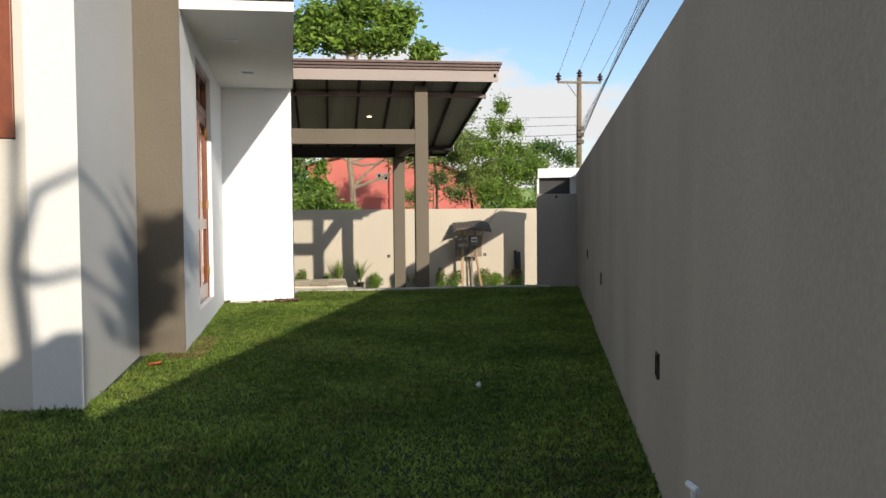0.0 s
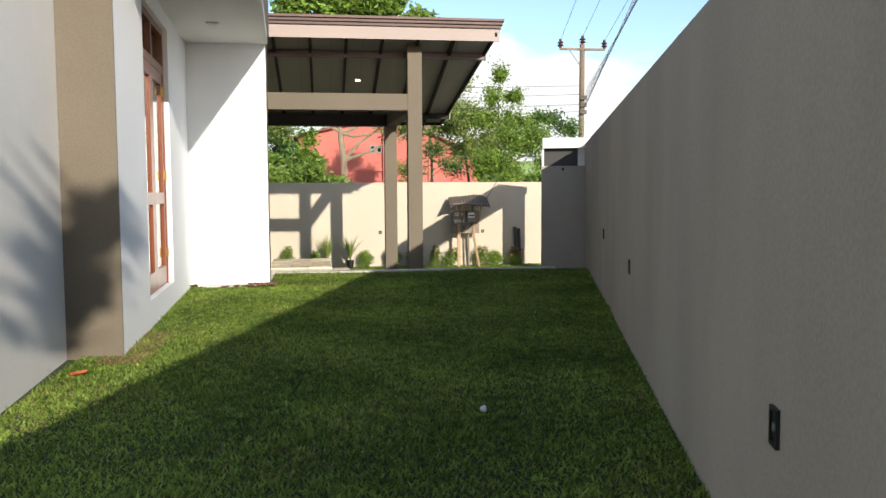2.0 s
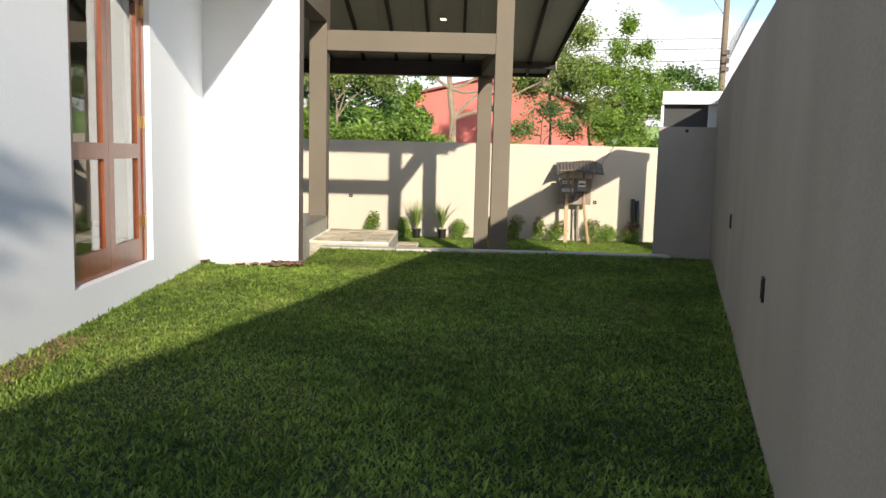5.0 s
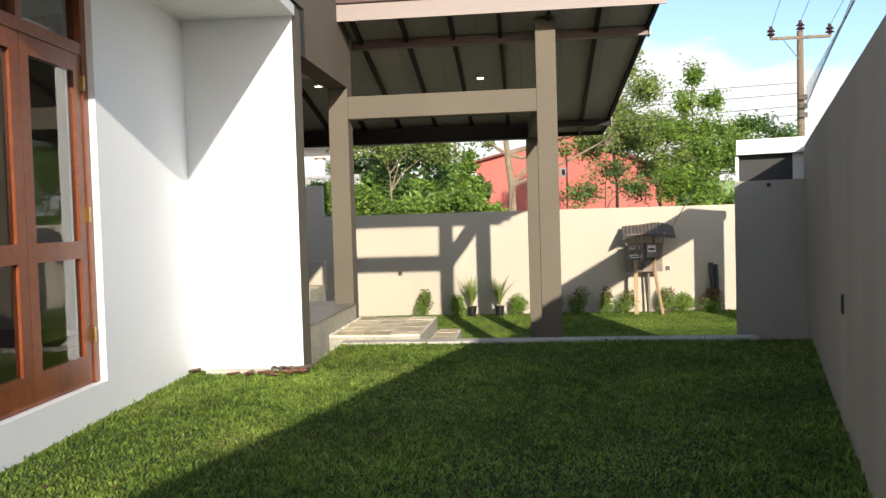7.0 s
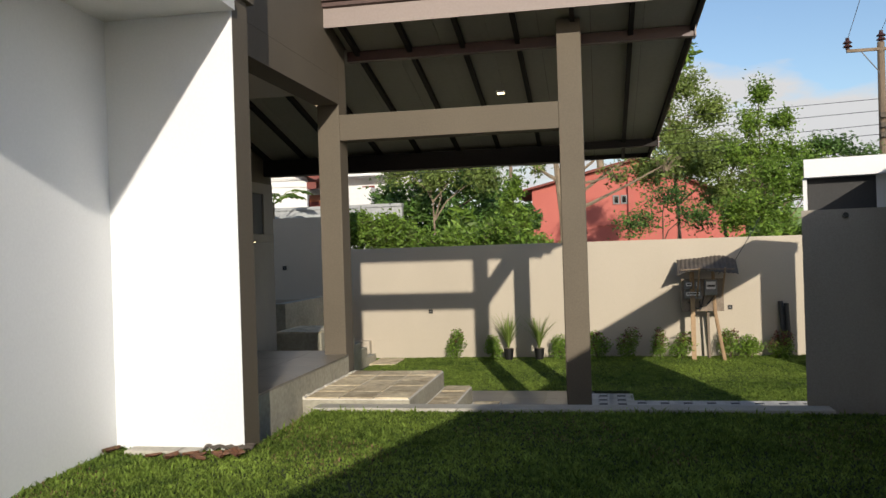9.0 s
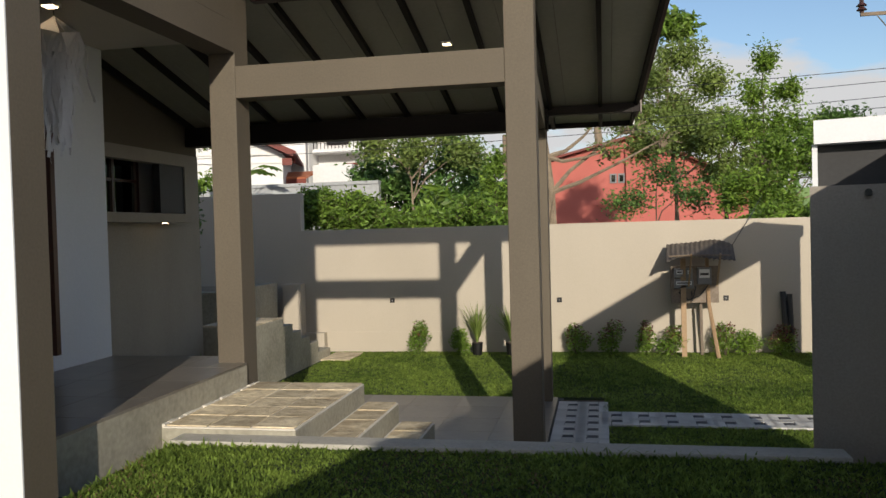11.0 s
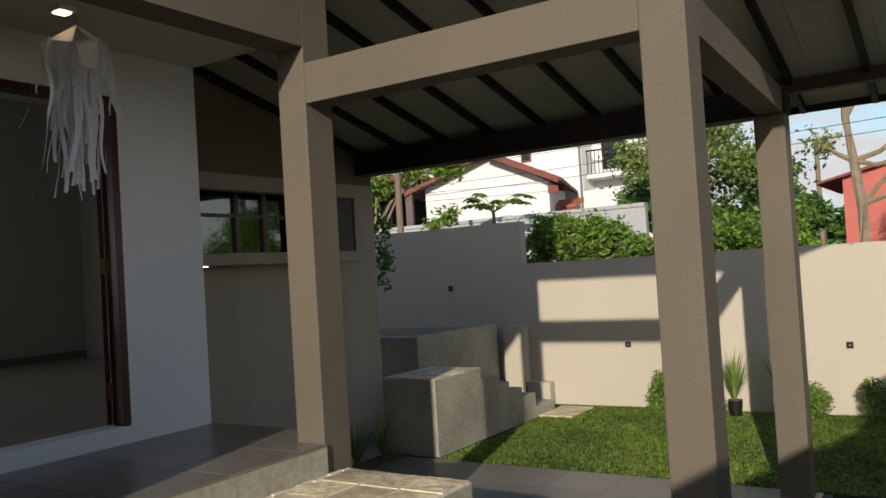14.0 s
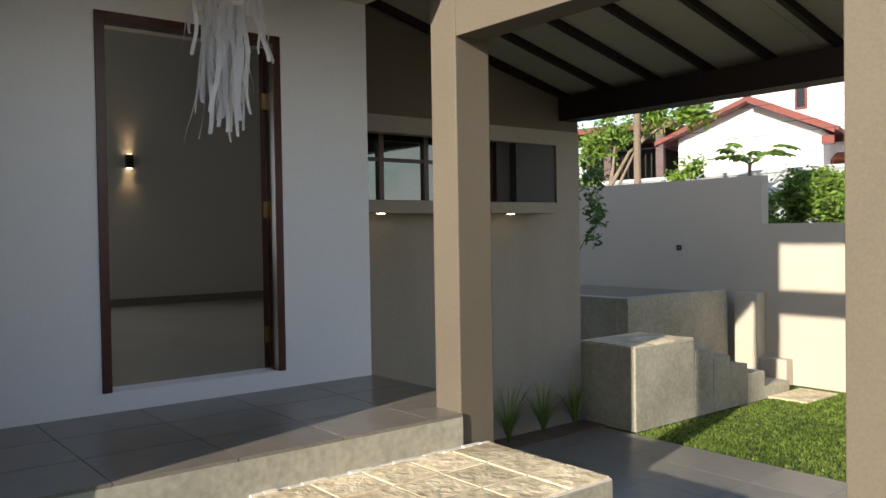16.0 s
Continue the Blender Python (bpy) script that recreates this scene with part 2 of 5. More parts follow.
def profile_x(pts, x0, x1, bm=None):
    """A profile in y and z drawn out along x."""
    bm = bm or bmesh.new()
    a, b = [bm.verts.new((x0, y, z)) for y, z in pts], [bm.verts.new((x1, y, z)) for y, z in pts]
    bm.faces.new(a)
    bm.faces.new(b[::-1])
    k = len(pts)
    for i in range(k):
        bm.faces.new((a[i], b[i], b[(i + 1) % k], a[(i + 1) % k]))
    return bm


def profile_y(pts, y0, y1, bm=None):
    """A profile in x and z drawn out along y."""
    bm = bm or bmesh.new()
    a, b = [bm.verts.new((x, y0, z)) for x, z in pts], [bm.verts.new((x, y1, z)) for x, z in pts]
    bm.faces.new(a)
    bm.faces.new(b[::-1])
    k = len(pts)
    for i in range(k):
        bm.faces.new((a[i], b[i], b[(i + 1) % k], a[(i + 1) % k]))
    return bm


def tube(points, r0, r1=None, sides=8, bm=None):
    bm = bm or bmesh.new()
    r1 = r0 if r1 is None else r1
    pts = [Vector(p) for p in points]
    rings = []
    for i, p in enumerate(pts):
        d = (pts[min(i + 1, len(pts) - 1)] - pts[max(i - 1, 0)]).normalized()
        q = d.to_track_quat("Z", "Y")
        r = r0 + (r1 - r0) * i / (len(pts) - 1)
        rings.append([bm.verts.new(p + q @ Vector((r * math.cos(6.2832 * k / sides), r * math.sin(6.2832 * k / sides), 0))) for k in range(sides)])
    for a, b in zip(rings, rings[1:]):
        for k in range(sides):
            bm.faces.new((a[k], a[(k + 1) % sides], b[(k + 1) % sides], b[k]))
    bm.faces.new(rings[0][::-1])
    bm.faces.new(rings[-1])
    return bm


def raw_mesh(name, verts, faces, material, parent=None, label=""):
    me = bpy.data.meshes.new(name)
    me.from_pydata(verts, [], faces)
    me.update()
    me.materials.append(material)
    ob = new(name, me)
    if parent:
        ob.parent = parent
    if label:
        ob["label"] = label
    return ob


def leaves(name, centres, size, material, parent=None, rng=None, stretch=1.9, droop=0.25, tips=None, tip_material=None):
    """Small leaves folded along the midrib, one at each centre, turned at random."""
    rng = rng or np.random.default_rng(3)
    c = np.asarray(centres, float)
    k = len(c)
    d = rng.normal(size=(k, 3))
    d[:, 2] = d[:, 2] * 0.6 - droop
    d /= np.linalg.norm(d, axis=1)[:, None]
    s = np.cross(d, rng.normal(size=(k, 3)))
    s /= np.linalg.norm(s, axis=1)[:, None]
    up = np.cross(s, d)
    w = (size * rng.uniform(0.55, 1.35, k))[:, None]
    p0, p1 = c - d * w * stretch / 2, c + d * w * stretch / 2
    m = c + up * w * 0.16 - d * w * 0.15
    v = np.concatenate([p0, m + s * w * 0.45, p1, m - s * w * 0.45], 1).reshape(-1, 3)
    f = [q for i in range(0, 4 * k, 4) for q in ((i, i + 1, i + 2), (i, i + 2, i + 3))]
    ob = raw_mesh(name, v.tolist(), f, material, parent)
    if tips is not None:
        ob.data.materials.append(tip_material)
        ob.data.polygons.foreach_set("material_index", np.repeat(np.asarray(tips, np.int32), 2))
    return ob


# ---- the ground ----
LAWN, LOW, KERB_Y = 0.0, -0.76, 1.42
CEIL = lambda y: 3.385 - 0.25 * (y - 4.73)


def wall_x(y):
    """The inner face of the boundary wall, which runs aslant to the house."""
    return 2.0 + 0.2766 * (y + 8.92)


bm = bmesh.new()
add_box(bm, -60, 60, -60, 120, -1.2, LOW - 0.03)
setting("ground", bm, M_EARTH, "bare earth ground reaching far beyond the plots", "ground")
lawn = setting("lawn_upper", prism([(-12.0, -29), (wall_x(-29), -29), (wall_x(KERB_Y), KERB_Y), (0.0, KERB_Y), (0.0, 0.34), (-1.2, 0.34), (-1.2, -6.6), (-12.0, -6.6)], LOW - 0.02, LAWN), M_SOIL, "mown green lawn beside the house, partly in shade", "lawn")
lawn_low = setting("lawn_lower", box(-2.3, 8.5, 6.78, 10.6, -1.0, LOW), M_SOIL, "sunlit lower lawn below the far wall", "lawn")
lawn_side = setting("lawn_side", box(2.93, 8.5, 1.64, 6.78, -1.0, LOW), M_SOIL, "shaded lower lawn beside the paver path", "lawn")


def blades(name, count, region, z, h, rng, label, material=None):
    """Short broad blades scattered over a region."""
    x0, x1, y0, y1, inside = region
    p = np.stack([rng.uniform(x0, x1, count), rng.uniform(y0, y1, count)], 1)
    p = p[inside(p[:, 0], p[:, 1])]
    k = len(p)
    a, lean = rng.uniform(0, 2 * np.pi, k), rng.uniform(0.2, 1.9, k)
    hh = h * rng.uniform(0.5, 1.25, k) * (1 + 0.3 * np.sin(p[:, 0] * 2.1 + 1.3 * np.sin(p[:, 1])) * np.sin(p[:, 1] * 1.7))
    w = 0.0050 * rng.uniform(0.7, 1.4, k)
    side = np.stack([np.cos(a), np.sin(a), 0 * a], 1) * w[:, None]
    tip = np.stack([-np.sin(a) * lean * hh, np.cos(a) * lean * hh, hh], 1)
    base = np.column_stack([p, np.full(k, z - 0.002)])
    mid = base + tip * np.array([0.42, 0.42, 0.62])
    v = np.concatenate([base - side, base + side, mid + side * 0.9, mid - side * 0.9, base + tip], 1).reshape(-1, 3)
    i = np.arange(k)[:, None] * 5
    me = bpy.data.meshes.new(name)
    me.vertices.add(k * 5)
    me.vertices.foreach_set("co", v.ravel())
    loops = np.concatenate([i + [0, 1, 2, 3], i + [3, 2, 4]], 1).ravel()
    me.loops.add(len(loops))
    me.loops.foreach_set("vertex_index", loops)
    me.polygons.add(2 * k)
    me.polygons.foreach_set("loop_start", (np.arange(k)[:, None] * 7 + [0, 4]).ravel())
    me.update(calc_edges=True)
    me.validate()
    me.materials.append(material or M_GRASS)
    return tagged(new(name, me), label, "grass", kind="stuff")


rng = np.random.default_rng(11)
house_edge = lambda x, y: np.where(y > 0.0, 0.0, np.where(y > -4.6, -0.80 - 0.047 * (y + 4.6), np.where(y > -6.76, -1.1, -3.0)))
blades("grass", 520000, (-3.0, 5.0, -11.2, KERB_Y, lambda x, y: (x < wall_x(y) - 0.005) & (x > house_edge(x, y) + 0.01) & ((y < 0) | (x > 0.02))), LAWN, 0.024, rng, "short green carpet grass on the upper lawn")
blades("grass", 110000, (-2.3, 6.5, 6.78, 10.5, lambda x, y: (x > -1.75) | (y > 9.6)), LOW, 0.028, rng, "short bright green grass on the lower lawn")
blades("grass", 60000, (2.93, 6.5, 3.0, 6.78, lambda x, y: (y < 5.28) | (y > 5.98)), LOW, 0.028, rng, "short shaded grass beside the pavers")

on_lawn = lambda x, y: (x < wall_x(y) - 0.005) & (x > house_edge(x, y) + 0.01) & ((y < 0) | (x > 0.02))
thin = lambda x, y: np.sin(x * 3.1 + 2 * np.sin(y * 1.3)) + np.sin(y * 2.7 + 1.5 * np.sin(x * 2.2))
blades("grass", 60000, (-3.0, 5.0, -11.2, KERB_Y, lambda x, y: on_lawn(x, y) & (thin(x, y) > 0.5)), LAWN, 0.022, rng, "dry straw blades among the lawn grass", M_STRAW)
blades("grass", 2500, (-0.95, -0.6, -4.9, -3.6, lambda x, y: on_lawn(x, y)), LAWN, 0.026, rng, "brown worn grass at the foot of the house wall", M_STRAW)
blades("grass", 120000, (-3.0, 5.0, -11.2, KERB_Y, lambda x, y: on_lawn(x, y) & ((x > wall_x(y) - 0.07) | (x < house_edge(x, y) + 0.08) | (y > KERB_Y - 0.05) | (thin(x * 2.3, y * 2.3) > 1.35))), LAWN, 0.046, rng, "longer uncut grass tufts at the lawn edges")

# ---- boundary walls ----
T = 0.16
setting("wall_boundary", prism([(wall_x(-30), -30), (wall_x(2.6), 2.6), (wall_x(2.6) + T, 2.6), (wall_x(-30) + T, -30)], LOW, 2.035), M_BOUND, "tall rendered warm grey boundary wall with faint streaks", "wall")
# Unseen raised stretch, added to keep low sun off the bay's foot.
setting("wall_boundary_high", prism([(wall_x(-30), -30), (wall_x(-13.6), -13.6), (wall_x(-13.6) + T, -13.6), (wall_x(-30) + T, -30)], 2.035, 2.75), M_BOUND, "added unseen wall stretch that shades the foot of the bay", "wall")
setting("wall_far", box(-2.5, 12, 10.58, 10.76, -1.0, 1.47), M_FAR, "sunlit beige rendered garden wall", "wall")
setting("wall_far_high", box(-12, -2.5, 10.58, 10.76, -1.0, 2.16), M_FAR, "taller stretch of beige rendered garden wall", "wall")
setting("wall_far_plinth", box(-2.04, 2.2, 10.568, 10.58, -1.0, -0.40), M_FAR, "low beige plinth along the garden wall", "wall")
setting("wall_back", prism([(-12, -29), (wall_x(-29), -29), (wall_x(-29), -29.2), (-12, -29.2)], LOW, 2.035), M_BOUND, "plain rendered wall closing the garden", "wall")
setting("wall_street", box(8.5, 8.7, 1.5, 10.58, -1.0, 1.47), M_FAR, "beige rendered street wall", "wall")

UX, UY = 0.2666, 0.9638


def along(a, b):
    """a metres from the wall's end to its left, b metres further along it."""
    return (5.07 - UY * a + UX * b, 2.17 + UX * a + UY * b)


gate = empty("gate_pillar", "warm grey rendered gate pillar with a recessed slot", "pillar", kind="structure")
for z0, z1, notch in ((LOW, -0.2, 0), (-0.2, 1.5, 1), (1.5, 1.655, 0)):
    pts = [along(-0.08, 0), along(0.74, 0), along(0.74, 0.12), along(0.60, 0.12), along(0.60, 0.5), along(0.74, 0.5), along(0.74, 0.75), along(-0.08, 0.75)] if notch else [along(-0.08, 0), along(0.74, 0), along(0.74, 0.75), along(-0.08, 0.75)]
    part("pillar_block", prism(pts, z0, z1), M_BOUND, gate)
part("spout", tube([(*along(0.38, -0.04), 1.60), (*along(0.38, 0.05), 1.60)], 0.025), M_BLACK, gate, "small dark pipe stub")
head = empty("gate_canopy", "white gate canopy with a dark sheet as the shade below it", "canopy")
part("cap", prism([along(-0.16, 0.3), along(0.72, 0.3), along(0.72, 6.2), along(-0.16, 6.2)], 1.97, 2.14), M_WHITE, head, "white rendered cap")
part("end_wall", prism([along(-0.16, 5.2), along(0.0, 5.2), along(0.0, 6.1), along(-0.16, 6.1)], LOW - 0.02, 1.97), M_WHITE, head)
# Charcoal sheet in place of the shade seen beneath the cap.
part("panel", prism([along(0.12, 0.45), along(0.70, 0.45), along(0.70, 0.52), along(0.12, 0.52)], 1.655, 1.97), M_CHARCOAL, head, "dark sheet standing in for shade under the cap")
part("post", prism([along(0.70, 0.36), along(0.735, 0.36), along(0.735, 0.42), along(0.70, 0.42)], 1.655, 1.97), M_WHITE, head)
part("side_block", prism([along(-0.12, 0.45), along(0.12, 0.45), along(0.12, 1.2), along(-0.12, 1.2)], 1.655, 1.97), M_WHITE, head)


def outlet(at, turn, group, w=0.085, h=0.085):
    o = empty("wall_outlet", "black square recessed outlet box on a rendered wall", "outlet", group)
    part("frame", add_box(add_box(add_box(box(-w / 2, -w / 2 + 0.012, -0.012, 0.002, -h / 2, h / 2), w / 2 - 0.012, w / 2, -0.012, 0.002, -h / 2, h / 2), -w / 2 + 0.012, w / 2 - 0.012, -0.012, 0.002, -h / 2, -h / 2 + 0.012), -w / 2 + 0.012, w / 2 - 0.012, -0.012, 0.002, h / 2 - 0.012, h / 2), M_BLACK, o)
    part("cover", box(-w / 2 + 0.012, w / 2 - 0.012, -0.005, 0.002, -h / 2 + 0.012, h / 2 - 0.012), M_BLACK, o)
    part("knob", box(-0.012, 0.012, -0.009, -0.004, -0.012, 0.012), M_METER, o)
    o.matrix_world = pose(*at, 0, 0, turn)
    return o


for y, z in ((-8.86, 0.57), (-4.85, 0.645), (-2.06, 0.75)):
    outlet((wall_x(y), y, z), -90 - 15.46, "outlets in the boundary wall", 0.075, 0.115)
for x, z in ((-0.80, 0.17), (2.19, 0.15), (4.95, 0.155), (-3.88, 1.125)):
    outlet((x, 10.58, z), 0, "outlets in the garden wall")
tap = empty("garden_tap", "white plastic garden tap on the boundary wall", "tap", at=(0, 0, 0))
ty = -10.05
part("body", tube([(wall_x(ty), ty, 0.37), (wall_x(ty) - 0.09, ty, 0.37), (wall_x(ty) - 0.11, ty, 0.30)], 0.014), M_PLASTW, tap)
part("handle", tube([(wall_x(ty) - 0.06, ty - 0.035, 0.425), (wall_x(ty) - 0.06, ty + 0.035, 0.425)], 0.011), M_PLASTW, tap)
part("stem", tube([(wall_x(ty) - 0.06, ty, 0.37), (wall_x(ty) - 0.06, ty, 0.425)], 0.008), M_PLASTW, tap)

# ---- house: garden side ----
TOP = 6.2
setting("wall_bay", prism([(-1.08, -6.75), (-1.20, -4.6), (-1.40, -4.6), (-1.40, -6.75)], LOW, TOP), M_PALE, "pale grey painted side wall of a projecting bay", "wall")
bm = bmesh.new()
add_box(bm, -1.46, -1.40, -6.75, -6.55, LOW, TOP)
add_box(bm, -3.2, -1.46, -6.75, -6.55, LOW, 1.78)
add_box(bm, -3.2, -1.46, -6.75, -6.55, 3.1, TOP)
add_box(bm, -6, -3.2, -6.75, -6.55, LOW, TOP)
setting("wall_bay_front", bm, M_CREAM, "cream painted bay wall around a teak window", "wall")
win = empty("window_1", "varnished teak window in the bay wall", "window", kind="structure")
part("window_frame", add_box(add_box(add_box(box(-1.56, -1.462, -6.77, -6.68, 1.785, 3.095, 0.004), -3.19, -1.56, -6.77, -6.68, 1.785, 1.88), -3.19, -1.56, -6.77, -6.68, 3.0, 3.095), -2.4, -2.3, -6.76, -6.69, 1.88, 3.0), M_TEAK, win)
part("pane", box(-3.19, -1.56, -6.725, -6.715, 1.88, 3.0), M_DARKGLASS, win)

setting("wall_pier", prism([(-0.79, -4.62), (-0.79, -4.60), (-1.20, -4.60), (-1.20, -4.62)], LOW, 3.3), M_TAUPE, "taupe painted pier face", "wall")
GX = lambda y: -0.79 - 0.0475 * (y + 4.6)
D0, D1, DZ0, DZ1 = -3.32, -1.70, 0.26, 3.0


def slant(y0, y1, z0, z1, inset=0.0, thick=0.22):
    return prism([(GX(y0) - inset, y0), (GX(y1) - inset, y1), (GX(y1) - thick, y1), (GX(y0) - thick, y0)], z0, z1)


bm = slant(-4.6, D0, LOW, 3.3)
prism([(GX(D1), D1), (GX(0), 0), (GX(0) - 0.22, 0), (GX(D1) - 0.22, D1)], LOW, 3.3, bm)
prism([(GX(D0), D0), (GX(D1), D1), (GX(D1) - 0.22, D1), (GX(D0) - 0.22, D0)], LOW, DZ0, bm)
prism([(GX(D0), D0), (GX(D1), D1), (GX(D1) - 0.22, D1), (GX(D0) - 0.22, D0)], DZ1, 3.3, bm)
setting("wall_garden", bm, M_WHITE, "white painted garden wall of the house around a glazed door", "wall")

gd = empty("door_1", "varnished teak glazed double door with a transom", "door", kind="structure")


def slat(y0, y1, z0, z1, i0, i1, name, material, parent, label=""):
    return part(name, prism([(GX(y0) - i0, y0), (GX(y1) - i0, y1), (GX(y1) - i1, y1), (GX(y0) - i1, y0)], z0, z1), material, parent, label)


slat(D0, D0 + 0.07, DZ0, DZ1, 0.05, 0.15, "frame_post", M_TEAK, gd)
slat(D1 - 0.07, D1, DZ0, DZ1, 0.05, 0.15, "frame_post", M_TEAK, gd)
slat(D0 + 0.07, D1 - 0.07, DZ1 - 0.07, DZ1, 0.05, 0.15, "frame_head", M_TEAK, gd)
slat(D0 + 0.07, D1 - 0.07, 2.52, 2.60, 0.05, 0.15, "transom_rail", M_TEAK, gd)
MIDY = (D0 + D1) / 2
slat(MIDY - 0.03, MIDY + 0.03, 2.60, DZ1 - 0.07, 0.05, 0.15, "transom_post", M_TEAK, gd)
for y0, y1 in ((D0 + 0.07, MIDY - 0.03), (MIDY + 0.03, D1 - 0.07)):
    slat(y0, y1, 2.60, DZ1 - 0.07, 0.10, 0.106, "transom_pane", M_GLASS, gd)
for y0, y1 in ((D0 + 0.073, MIDY - 0.002), (MIDY + 0.002, D1 - 0.073)):
    leaf = slat(y0, y0 + 0.10, DZ0 + 0.005, 2.517, 0.06, 0.11, "door_leaf", M_TEAK, gd)
    slat(y1 - 0.10, y1, DZ0 + 0.005, 2.517, 0.06, 0.11, "stile", M_TEAK, leaf)
    slat(y0 + 0.10, y1 - 0.10, DZ0 + 0.005, DZ0 + 0.20, 0.06, 0.11, "bottom_rail", M_TEAK, leaf)
    slat(y0 + 0.10, y1 - 0.10, 1.13, 1.25, 0.06, 0.11, "lock_rail", M_TEAK, leaf)
    slat(y0 + 0.10, y1 - 0.10, 2.40, 2.517, 0.06, 0.11, "top_rail", M_TEAK, leaf)
    slat(y0 + 0.10, y1 - 0.10, DZ0 + 0.20, 1.13, 0.082, 0.088, "pane", M_GLASS, leaf)
    slat(y0 + 0.10, y1 - 0.10, 1.25, 2.40, 0.082, 0.088, "pane", M_GLASS, leaf)
for z in (0.55, 1.38, 2.28):
    slat(D1 - 0.085, D1 - 0.06, z, z + 0.10, 0.035, 0.06, "hinge", M_BRASS, gd, "brass hinge")
# the room behind the glazed door
bm = box(-5.2, -1.26, -6.5, 0.1, 0.18, 0.24)
setting("floor_side_room", bm, M_INTFLOOR, "pale polished tile floor indoors", "floor")
bm = add_box(box(-5.2, -5.1, -6.5, 0.1, 0.24, 3.3), -5.1, -1.3, -6.5, -6.4, 0.24, 3.3)
add_box(bm, -5.1, -1.22, -0.0, 0.1, 0.24, 3.3)
setting("wall_side_room", bm, M_INT, "pale indoor walls", "wall")
setting("ceiling_side_room", box(-5.2, -1.22, -6.5, 0.1, 3.3, 3.4), M_SOFFIT, "white indoor ceiling", "ceiling")

# roofed recess over the glazed door
setting("soffit", prism([(-1.2, -4.6), (0.243, -4.6), (0.03, -0.002), (-1.2, -0.002)], 3.17, 3.26), M_SOFFIT, "white painted soffit slab above the recess", "soffit")
setting("wall_upper", add_box(prism([(-1.3, -4.62), (0.244, -4.62), (0.031, 0.0), (0.031, 0.34), (-1.3, 0.34)], 3.302, TOP), -1.3, -0.2, 0.34, 3.08, 3.302, TOP), M_TAUPE, "taupe painted upper wall of the house", "wall")
setting("wall_upper_beam", box(-0.46, -0.2, 0.34, 3.08, 3.03, 3.30), M_TAUPE, "deep taupe beam between the pier and the porch column", "beam")
for y in (-3.3, -1.3):
    d = empty("soffit_light", "flush white square downlight in the soffit", "downlight", "soffit lights")
    part("rim", box(-0.56, -0.42, y - 0.07, y + 0.07, 3.152, 3.17, 0.004), M_PLASTW, d)
    part("diffuser", box(-0.54, -0.44, y - 0.05, y + 0.05, 3.148, 3.152), M_SOFFIT, d)
# the white box beside the porch
setting("wall_box", box(-1.5, 0.0, 0.0, 0.01, LOW, 3.3), M_WHITE, "bright white painted wall face", "wall")
setting("wall_box_side", box(-1.9, 0.0, 0.01, 0.27, LOW, 3.3), M_TAUPE, "taupe side of the white pier at the porch", "wall")

# ---- porch ----
PZ = 0.29
setting("porch_base", prism([(-1.73, 0.27), (-0.175, 0.27), (-0.175, 3.076), (-0.455, 3.076), (-0.455, 3.45), (-1.73, 3.45)], LOW, PZ - 0.02), M_CEMENT, "raw cement porch plinth", "plinth")
setting("porch_ceiling", box(-1.9, -0.46, 0.272, 3.43, 3.23, 3.3), M_CREAM, "cream painted porch ceiling", "ceiling")
E0, E1, EZ0, EZ1 = 1.37, 2.67, 0.42, 2.87
bm = box(-1.93, -1.73, 0.272, E0, LOW, 3.3)
add_box(bm, -1.93, -1.73, E1, 3.43, LOW, 3.3)
add_box(bm, -1.93, -1.73, E0, E1, LOW, EZ0)
add_box(bm, -1.93, -1.73, E0, E1, EZ1, 3.3)
setting("wall_porch", bm, M_WHITE, "white painted porch wall around the front door", "wall")
fd = empty("door_2", "dark mahogany front door standing open", "door", kind="structure")
part("frame_post", box(-1.85, -1.715, E0, E0 + 0.06, EZ0, EZ1, 0.004), M_DOORW, fd)
part("frame_post", box(-1.85, -1.715, E1 - 0.06, E1, EZ0, EZ1, 0.004), M_DOORW, fd)
part("frame_head", box(-1.85, -1.715, E0 + 0.06, E1 - 0.06, EZ1 - 0.06, EZ1, 0.004), M_DOORW, fd)
for yh, ye in ((E0 + 0.062, 1.27), (E1 - 0.062, 2.98)):
    side = 0.04 if ye > 2 else -0.04
    lf = part("door_leaf", prism([(-1.86, yh), (-2.42, ye), (-2.42, ye - side), (-1.86, yh - side)], EZ0 + 0.01, EZ1 - 0.065), M_DOORW, fd)
    for z in (0.62, 1.55, 2.35):
        part("hinge", box(-1.862, -1.842, yh - 0.03, yh + 0.03, z, z + 0.12), M_BRASS, lf, "brass hinge")
    part("handle", tube([(-2.33, ye - side * 2.2, 1.35), (-2.33, ye - side * 2.2, 1.85)], 0.012), M_BRASS, lf, "long brass pull handle")
# hall behind the front door
setting("floor_hall", add_box(box(-8.4, -1.93, -1.5, 3.41, 0.3, 0.415), -8.4, -2.95, 3.41, 6.7, 0.3, 0.415), M_INTFLOOR, "pale polished hall floor tiles", "floor")
# The gap left in this wall is an added, unseen opening for daylight.
bm = box(-8.5, -8.4, 2.2, 6.7, 0.3, 4.4)
add_box(bm, -8.5, -8.4, -1.5, 2.2, 0.3, 1.0)
add_box(bm, -8.5, -8.4, -1.5, 2.2, 3.2, 4.4)
setting("wall_hall_west", bm, M_INT, "pale hall wall seen through the front door", "wall")
setting("wall_hall_south", box(-8.4, -1.95, -1.6, -1.5, 0.3, 4.4), M_INT, "pale painted side wall of the hall", "wall")
setting("wall_hall_north", box(-8.4, -3.0, 6.7, 6.8, 0.3, 4.4), M_INT, "pale painted end wall of the hall", "wall")
